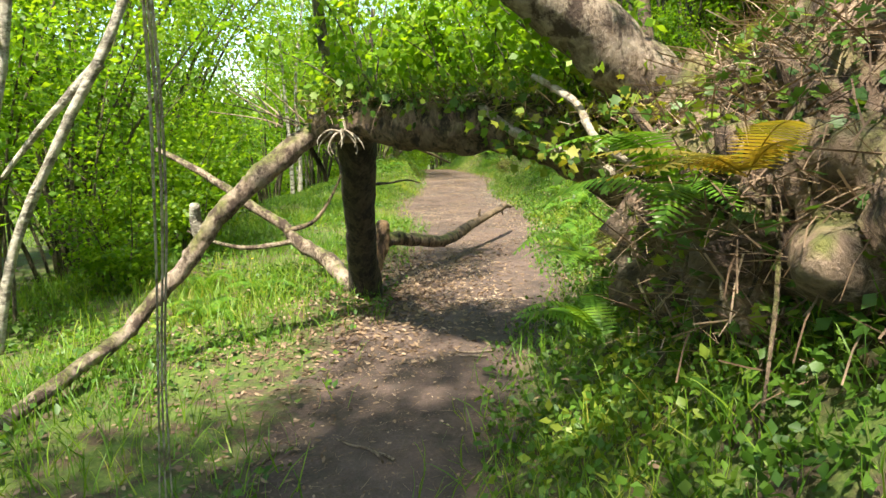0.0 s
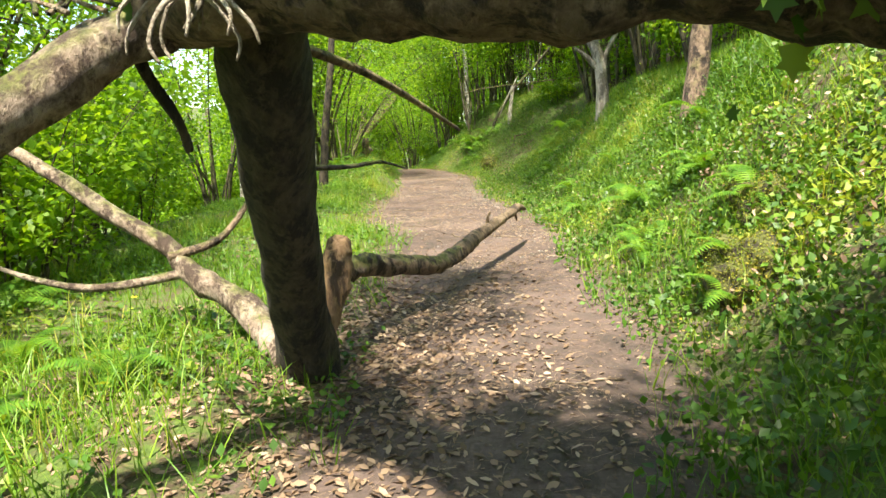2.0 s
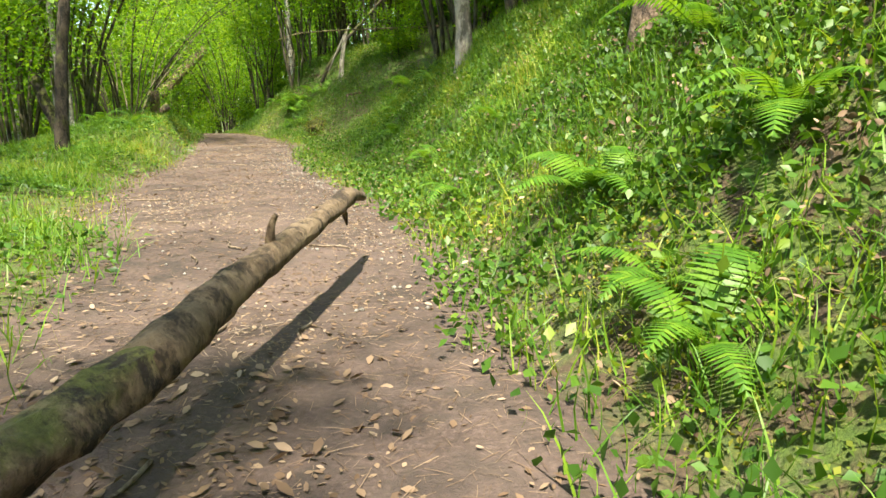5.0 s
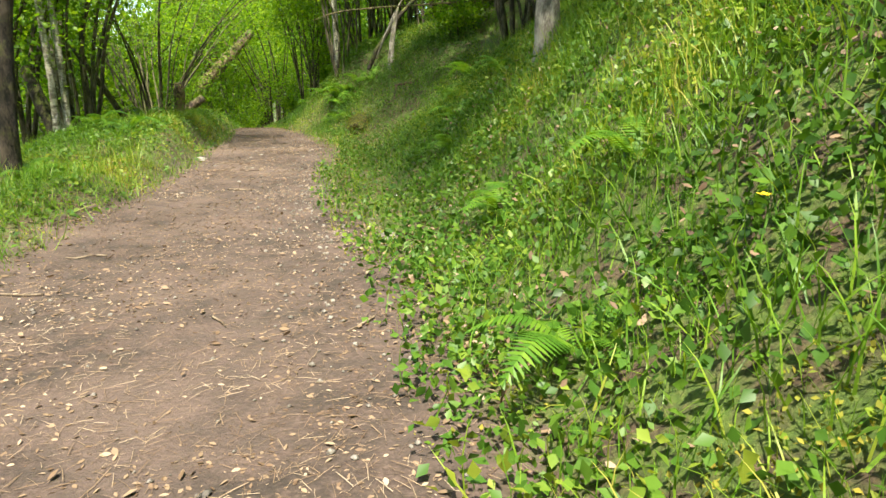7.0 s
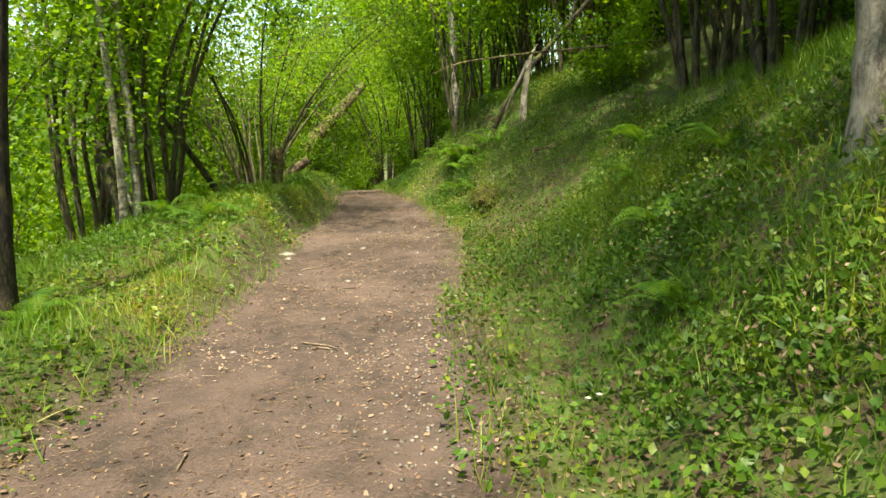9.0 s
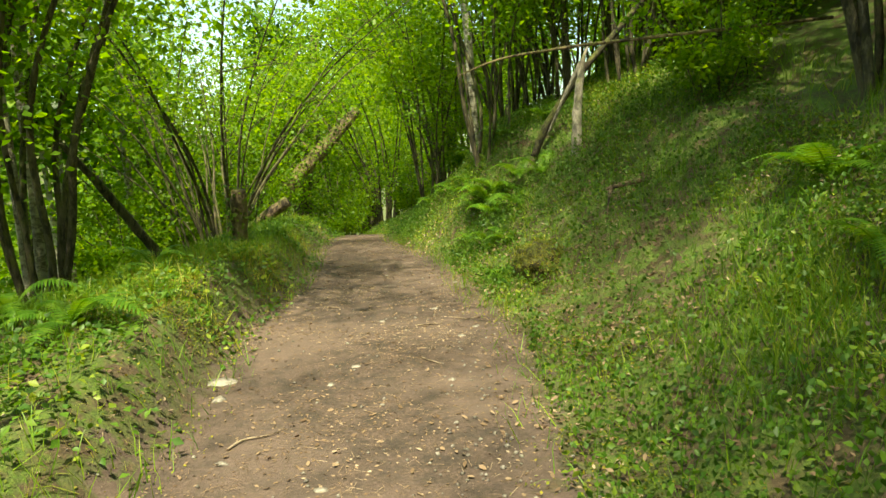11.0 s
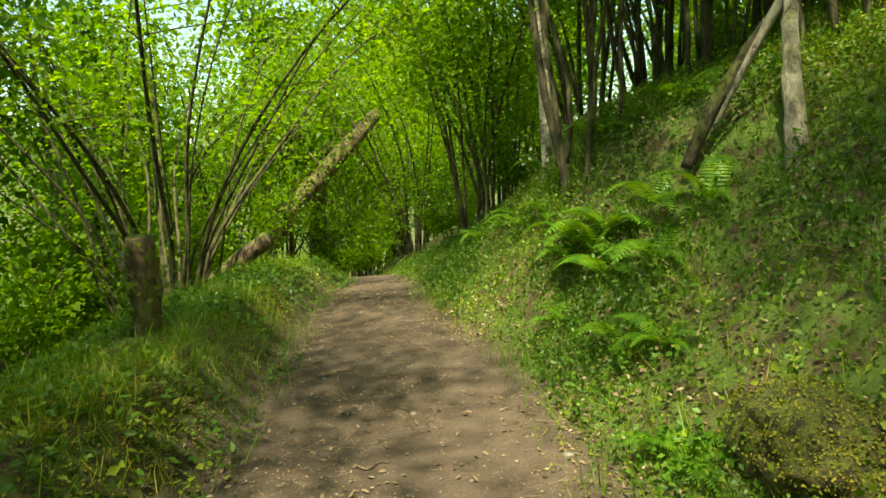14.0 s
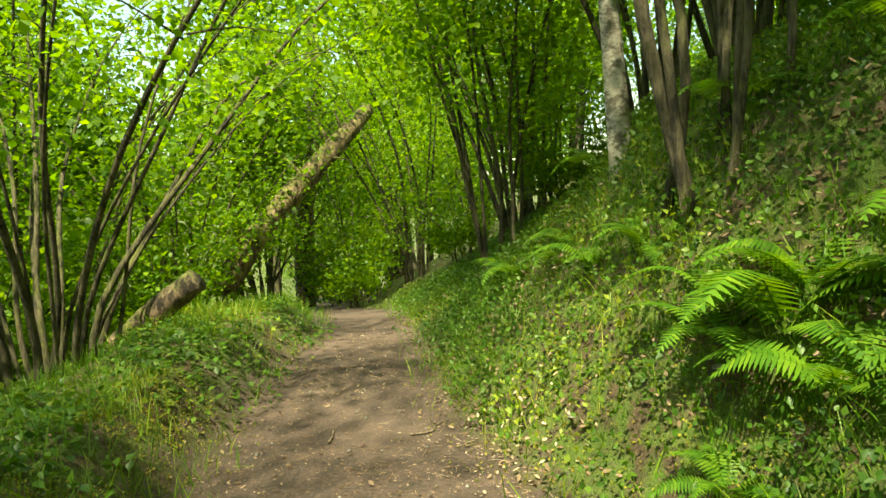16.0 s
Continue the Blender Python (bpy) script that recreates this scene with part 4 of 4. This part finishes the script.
_ico = [(0, 0, 0.8), (0.9, 0, 0.15), (0.3, 0.8, 0.2), (-0.75, 0.5, 0.12), (-0.7, -0.55, 0.2), (0.25, -0.85, 0.1), (0.1, 0, -0.3)]
PEBBLE = (_ico, [(0, i, i % 5 + 1) for i in range(1, 6)] + [(6, i % 5 + 1, i) for i in range(1, 6)])
cover("gravel", PEBBLE, 16000, (-2.4, 1.3, 8, 30), lambda x, y: trail(x, y) * (0.05 + 0.8 * np.exp(-((x - np.interp(y, *XR) + 0.35) / 0.3) ** 2) * np.exp(-((y - 15.5) / 4.5) ** 2)), (0.006, 0.021), M_STONE, "pale gravel trodden into the trail", "gravel", (0, 0.3), (0.0, 0.003), 0.3)

# ivy and dry grass on the fallen arch
_bp = np.array([(-0.5, 3.6, 1.7), (-0.1, 3.4, 1.7), (0.25, 3.25, 1.68), (0.55, 3.1, 1.7), (0.9, 2.9, 1.65), (1.2, 2.7, 1.55), (0.75, 2.85, 1.45), (1.05, 2.65, 1.35), (1.3, 2.4, 1.5)])
R_, L_ = leaves_along(_bp, 1900, 0.15, 0.055, 0.9)
tagged(new("ivy", scatter_mesh("ivy", *LOBED, R_, L_, M_LEAF_IVY)), "bright ivy leaves growing over the fallen trunk", "ivy", kind="stuff")
_n = 1500
_i = rng.integers(0, 6, _n)
_l = _bp[_i] + rng.normal(0, 0.13, (_n, 3)) * [1, 0.8, 0.25]
stuff("trunk_grass", BLADE, _l, rng.uniform(0, 6.283, _n), rng.normal(0, 0.7, _n), rng.normal(0, 0.6, _n), rng.uniform(0.06, 0.17, _n), M_GRASS, "grass tufts growing on the fallen trunk", "grass")
_n = 2200
_a, _c = rng.uniform(1.9, 4.7, _n), rng.uniform(-0.9, 1.2, _n)
_l = np.stack([2.22 + 1.05 * np.cos(_a) * np.cos(_c) * 1.06, 2.0 + 1.4 * np.sin(_a) * np.cos(_c) * 1.06, 0.9 + 1.1 * np.sin(_c) * 1.05], -1)
stuff("ivy", LOBED, _l, rng.uniform(0, 6.283, _n), rng.normal(0.5, 0.6, _n), rng.normal(0, 0.5, _n), rng.uniform(0.03, 0.07, _n), M_LEAF_IVY, "ivy and bramble leaves on the root plate", "ivy")
_n = 4000
_a, _c = rng.uniform(1.9, 4.7, _n), rng.uniform(-0.3, 1.4, _n)
_l = np.stack([2.22 + 1.05 * np.cos(_a) * np.cos(_c) * 1.06, 2.0 + 1.4 * np.sin(_a) * np.cos(_c) * 1.06, 0.9 + 1.1 * np.sin(_c) * 1.05], -1)
stuff("straw", STRAW, _l, rng.uniform(0, 6.283, _n), rng.normal(0, 0.5, _n), rng.normal(0, 0.5, _n), rng.uniform(0.08, 0.3, _n), M_LITTER, "dry grass stalks on the root plate", "leaf litter")

# living shoots standing on the fallen trunk
shoots = tagged(new("trunk_shoots"), "leafy shoots sprouting from the fallen trunk", "shoots")
_tips = []
for i in range(34):
    p = _bp[i % 6] + rng.normal(0, 0.1, 3) * [1.6, 0.8, 0.1] - (0, 0, 0.1)
    d = np.array([rng.normal(-0.25, 0.35), rng.uniform(-0.1, 0.5), rng.uniform(0.35, 0.95)]) * rng.uniform(0.6, 1.25)
    twig([p, p + 0.5 * d + (0, 0, 0.06), p + d], 0.007, "shoot", shoots, M_BARK_HAZEL, 4)
    _tips += [p + u * d for u in (0.35, 0.55, 0.75, 0.9, 1.0)]
R_, L_ = leaves_along(_tips, 3600, 0.09, 0.06, 0.7)
part("leaves", scatter_mesh("leaves", *LEAF_TREE, R_, L_, M_LEAF_TREE), shoots)
cover("fallen_leaves", DEAD, 14000, (-1.9, 0.7, 3.2, 7.6), lambda x, y: np.exp(-((x + 0.55) / 0.6) ** 2 - ((y - 5.3) / 1.5) ** 2) + 0.12, (0.025, 0.062), M_LITTER, "large dry leaves gathered round the propping trunk", "leaf litter", (0, 0.25), (0.0, 0.012), 0.3)
cover("herbs", LEAF, 2600, (-1.3, 0.3, 3.9, 6.6), lambda x, y: 1.0 * (clump(x, y, 3.1, 1.1) > 0.8) * (x < -0.4), (0.02, 0.06), M_LEAF_HERB, "small herbs among the dry leaves", "plants", (0.1, 0.6), (0.01, 0.12), 0.5)

# mossy mound on the foot of the bank, past the arch
def moss_mound(x, y, z, rx, ry, rz, tufts):
    t = tagged(new("moss_mound"), "overhanging earth mound covered with golden moss", "mound")
    t.location = (x, y, z)
    bm = bmesh.new()
    bmesh.ops.create_icosphere(bm, subdivisions=4, radius=1.0)
    for v in bm.verts:
        q = v.co.copy()
        f = 1 + 0.22 * noise.noise(q * 1.7 + Vector((x, y, 0))) + 0.16 * noise.noise(q * 4.1) + 0.08 * noise.noise(q * 11)
        v.co = Vector((q.x * rx * f, q.y * ry * f, q.z * rz * f))
    me = bpy.data.meshes.new("earth")
    bm.to_mesh(me)
    bm.free()
    me.polygons.foreach_set("use_smooth", [True] * len(me.polygons))
    me.materials.append(M_MOSSY)
    part("earth", me, t)
    pick = rng.integers(0, len(me.vertices), tufts)
    co = np.array([me.vertices[int(i)].co[:] for i in pick])
    up = co[:, 2] > rng.normal(-0.1, 0.12, tufts) * rz
    co = co[up] * 1.01 + rng.normal(0, 0.014, (int(up.sum()), 3))
    n = len(co)
    part("moss", scatter_mesh("moss", *LEAF_LOW, turns(rng.uniform(0, 6.283, n), rng.normal(0.4, 0.7, n), rng.normal(0, 0.6, n), rng.uniform(0.008, 0.02, n)), co, M_MOSS), t, "golden green moss")


moss_mound(1.84, 5.66, 0.3, 0.34, 0.55, 0.26, 16000)
moss_mound(2.14, 6.2, 0.62, 0.3, 0.45, 0.24, 11000)
moss_mound(1.05, 22.3, 0.3, 0.3, 0.45, 0.25, 11000)
cover("moss", LEAF_LOW, 150000, (-3.6, -1.3, 15.5, 29), lambda x, y: np.clip((np.interp(y, *XL) - x + 0.1) / 0.3, 0, 1) * np.exp(-np.clip(np.interp(y, *XL) - x - 0.5, 0, 9) / 0.4) * (clump(x, y, 0.9, 2.5) > 0.35), (0.008, 0.022), M_MOSS, "golden moss mats on the verge", "moss", (0.5, 0.5), (0.0, 0.03), 0.6)
# leaves added above view on the leaning second stem, to shade under the arch
R_, L_ = leaves_along([(1.0, 2.8, 2.9), (1.3, 2.9, 3.3), (0.9, 2.9, 3.5), (1.5, 2.7, 2.8)], 900, 0.26, 0.1, 0.6)
part("crown", scatter_mesh("crown", *LEAF_TREE, R_, L_, M_LEAF_DARK), arch, "green leaves added above view to shade the way under the arch")
# stem with an out-of-view crown, added to shade the trail past the arch
twig([(-0.6, 3.8, 1.6), (-0.72, 3.95, 2.4), (-0.8, 4.2, 3.4), (-0.7, 4.4, 4.4), (-0.6, 4.5, 5.6)], 0.045, "shade_stem", arch, M_BARK_HAZEL, 8)
R_, L_ = leaves_along([(-0.8, 4.2, 3.5), (-0.3, 4.3, 4.0), (-1.1, 4.5, 4.2), (-0.6, 4.5, 4.7), (-0.2, 4.8, 4.9), (-0.9, 4.7, 5.2), (-0.5, 4.5, 5.6)], 2200, 0.3, 0.1, 0.6)
part("crown", scatter_mesh("crown", *LEAF_TREE, R_, L_, M_LEAF_TREE), arch, "fresh leaves added out of view to shade the trail past the arch")
cover("fallen_leaves", DEAD, 5200, (-2.2, 2.4, 12, 24), lambda x, y: 0.18 + 0.8 * np.exp(-((x - np.interp(y, *XR) - 0.35) / 0.5) ** 2) * clump(x, y, 1.3, 0.4), (0.02, 0.055), M_LITTER, "pale dry leaves strewn along the trail", "leaf litter", (0, 0.25), (0.0, 0.012), 0.3)
cover("straw", STRAW, 12000, (-1.6, 1.4, 6, 13), lambda x, y: trail(x, y) * (0.2 + 0.8 * clump(x, y, 1.1, 0.7)), (0.025, 0.085), M_LITTER, "dry straw trodden over the sunny earth", "leaf litter", (0, 0.06), (0.002, 0.008), 0.1)

# overhanging bough and the cut log beside the trail, stones, flowers
lone_trunk("overhanging_branch", "thin mossy bough reaching over the bank", [(4.5, 22.8, 2.9), (1.9, 22.1, 2.66), (1.24, 22.0, 2.6), (0.65, 22.0, 2.53), (0.2, 22.0, 2.38)], [0.02, 0.018, 0.015, 0.012, 0.006], M_BARK_MOSS, 0.15, category="branch")


def stone(x, y, sx, sy, sz, label):
    bm = bmesh.new()
    bmesh.ops.create_icosphere(bm, subdivisions=3, radius=1)
    for v in bm.verts:
        f = 1 + 0.3 * noise.noise(v.co * 1.4 + Vector((x, y, 0))) + 0.1 * noise.noise(v.co * 4)
        v.co = Vector((v.co.x * sx * f, v.co.y * sy * f, v.co.z * sz * f))
    me = bpy.data.meshes.new("stone")
    bm.to_mesh(me)
    bm.free()
    me.materials.append(M_STONE)
    s = tagged(new("stone", me), label, "stone")
    s.location = (x, y, H(x, y) - sz * 0.1)
    return s


stone(-1.64, 19.5, 0.13, 0.1, 0.03, "flat pale stone lying on the mossy verge")
stone(1.14, 13.0, 0.09, 0.06, 0.05, "pale stone beside the trail")
stone(-1.5, 19.1, 0.05, 0.04, 0.03, "pale stone in the trail's edge")
for k in range(16):
    stone(rng.uniform(-1.2, 0.6), rng.uniform(12.5, 29), rng.uniform(0.02, 0.04), rng.uniform(0.015, 0.03), 0.015, "small pale stone trodden into the trail")
for k in range(44):
    y = rng.uniform(1.0, 29)
    x = rng.uniform(float(np.interp(y, *XL)) - 0.2, float(np.interp(y, *XR)) + 0.2)
    a, L = rng.uniform(0, 6.283), rng.uniform(0.12, 0.4)
    d = np.array([math.cos(a), math.sin(a), 0]) * L
    p = [np.array([x, y, 0]) + d * u + np.array([-d[1], d[0], 0]) * rng.normal(0, 0.12) for u in (0, 0.35, 0.7, 1)]
    for q in p:
        q[2] = H(q[0], q[1]) + 0.012
    t = tagged(new("twig", mesh_from("twig", *tube(p, [0.007, 0.006, 0.005, 0.002], 5, 0.2, k, sub=3), M_TWIG)), "dry broken twig on the trodden earth", "twig", "twigs on the trail")


def flower(x, y, h, mat, r, label):
    f = tagged(new("flower"), label, "flower")
    z = H(x, y)
    part("stalk", mesh_from("stalk", *tube([(x, y, z), (x + 0.01, y, z + h * 0.6), (x, y, z + h)], [0.003, 0.0025, 0.002], 4, sub=2), M_GRASS), f)
    for k in range(5):
        a = 6.283 * k / 5
        V = [(x, y, z + h)] + [(x + r * u * math.cos(a + da), y + r * u * math.sin(a + da), z + h + 0.3 * r * u) for u, da in ((0.7, -0.5), (1, 0), (0.7, 0.5))]
        part("petal", mesh_from("petal", V, [(0, 1, 2, 3)], mat), f)


flower(2.14, 10.0, 0.12, M_PETAL_Y, 0.03, "yellow flower in the bank's grass")
flower(-2.3, 6.5, 0.1, M_PETAL_Y, 0.025, "yellow flower in the grass")
for x, y in [(1.37, 14.65), (1.42, 14.7), (1.3, 14.6)]:
    flower(x, y, 0.05, M_PETAL_W, 0.02, "small white flower beside the trail")

# crumbs of bark and leaf that cover the trodden earth
cover("leaf_crumbs", DEAD, 100000, (-2.8, 1.7, 0.5, 30), lambda x, y: trail(x, y) * (0.15 + 0.85 * clump(x, y, 1.6, 1.3)), (0.008, 0.03), M_LITTER, "crumbled leaves trodden into the earth", "leaf litter", (0, 0.15), (0.0, 0.003), 0.2)
cover("grass_tufts", BLADE, 40000, (-3.2, 2.0, 0.5, 30), lambda x, y: np.exp(-((trail(x, y) - 0.3) / 0.2) ** 2) * (clump(x, y, 2.6, 1.7) > 0.62), (0.03, 0.12), M_GRASS, "grass tufts creeping into the trail's edge", "grass", (0, 0.6))

cover("fallen_leaves", DEAD, 60000, (-2.0, 3.4, 4.5, 31), lambda x, y: (x > np.interp(y, *XR) - 0.1) * off_trail(x, y, 0.5) * np.clip(clump(x, y, 1.5, 2.9) - 0.25, 0, 1), (0.02, 0.05), M_LITTER, "brown leaves caught in the undergrowth", "leaf litter", (0, 0.6), (0.02, 0.16), 0.6)
cover("moss", LEAF_LOW, 70000, (-2.2, 1.8, 15, 31), lambda x, y: (x > np.interp(y, *XR)) * np.exp(-((x - np.interp(y, *XR) - 0.4) / 0.4) ** 2) * clump(x, y, 1.2, 3.5), (0.01, 0.026), M_MOSS, "yellowish moss at the foot of the bank", "moss", (0.3, 0.8), (0.02, 0.12), 0.8)
_n = 1400
_i = rng.integers(0, 6, _n)
_l = _bp[_i] + rng.normal(0, 0.14, (_n, 3)) * [1.2, 0.7, 0.2] - (0, 0.06, 0.02)
stuff("straw", STRAW, _l, rng.uniform(0, 6.283, _n), rng.normal(0, 0.5, _n), rng.normal(0, 0.5, _n), rng.uniform(0.06, 0.22, _n), M_LITTER, "dry stalks and bark strips on the fallen trunk", "leaf litter")
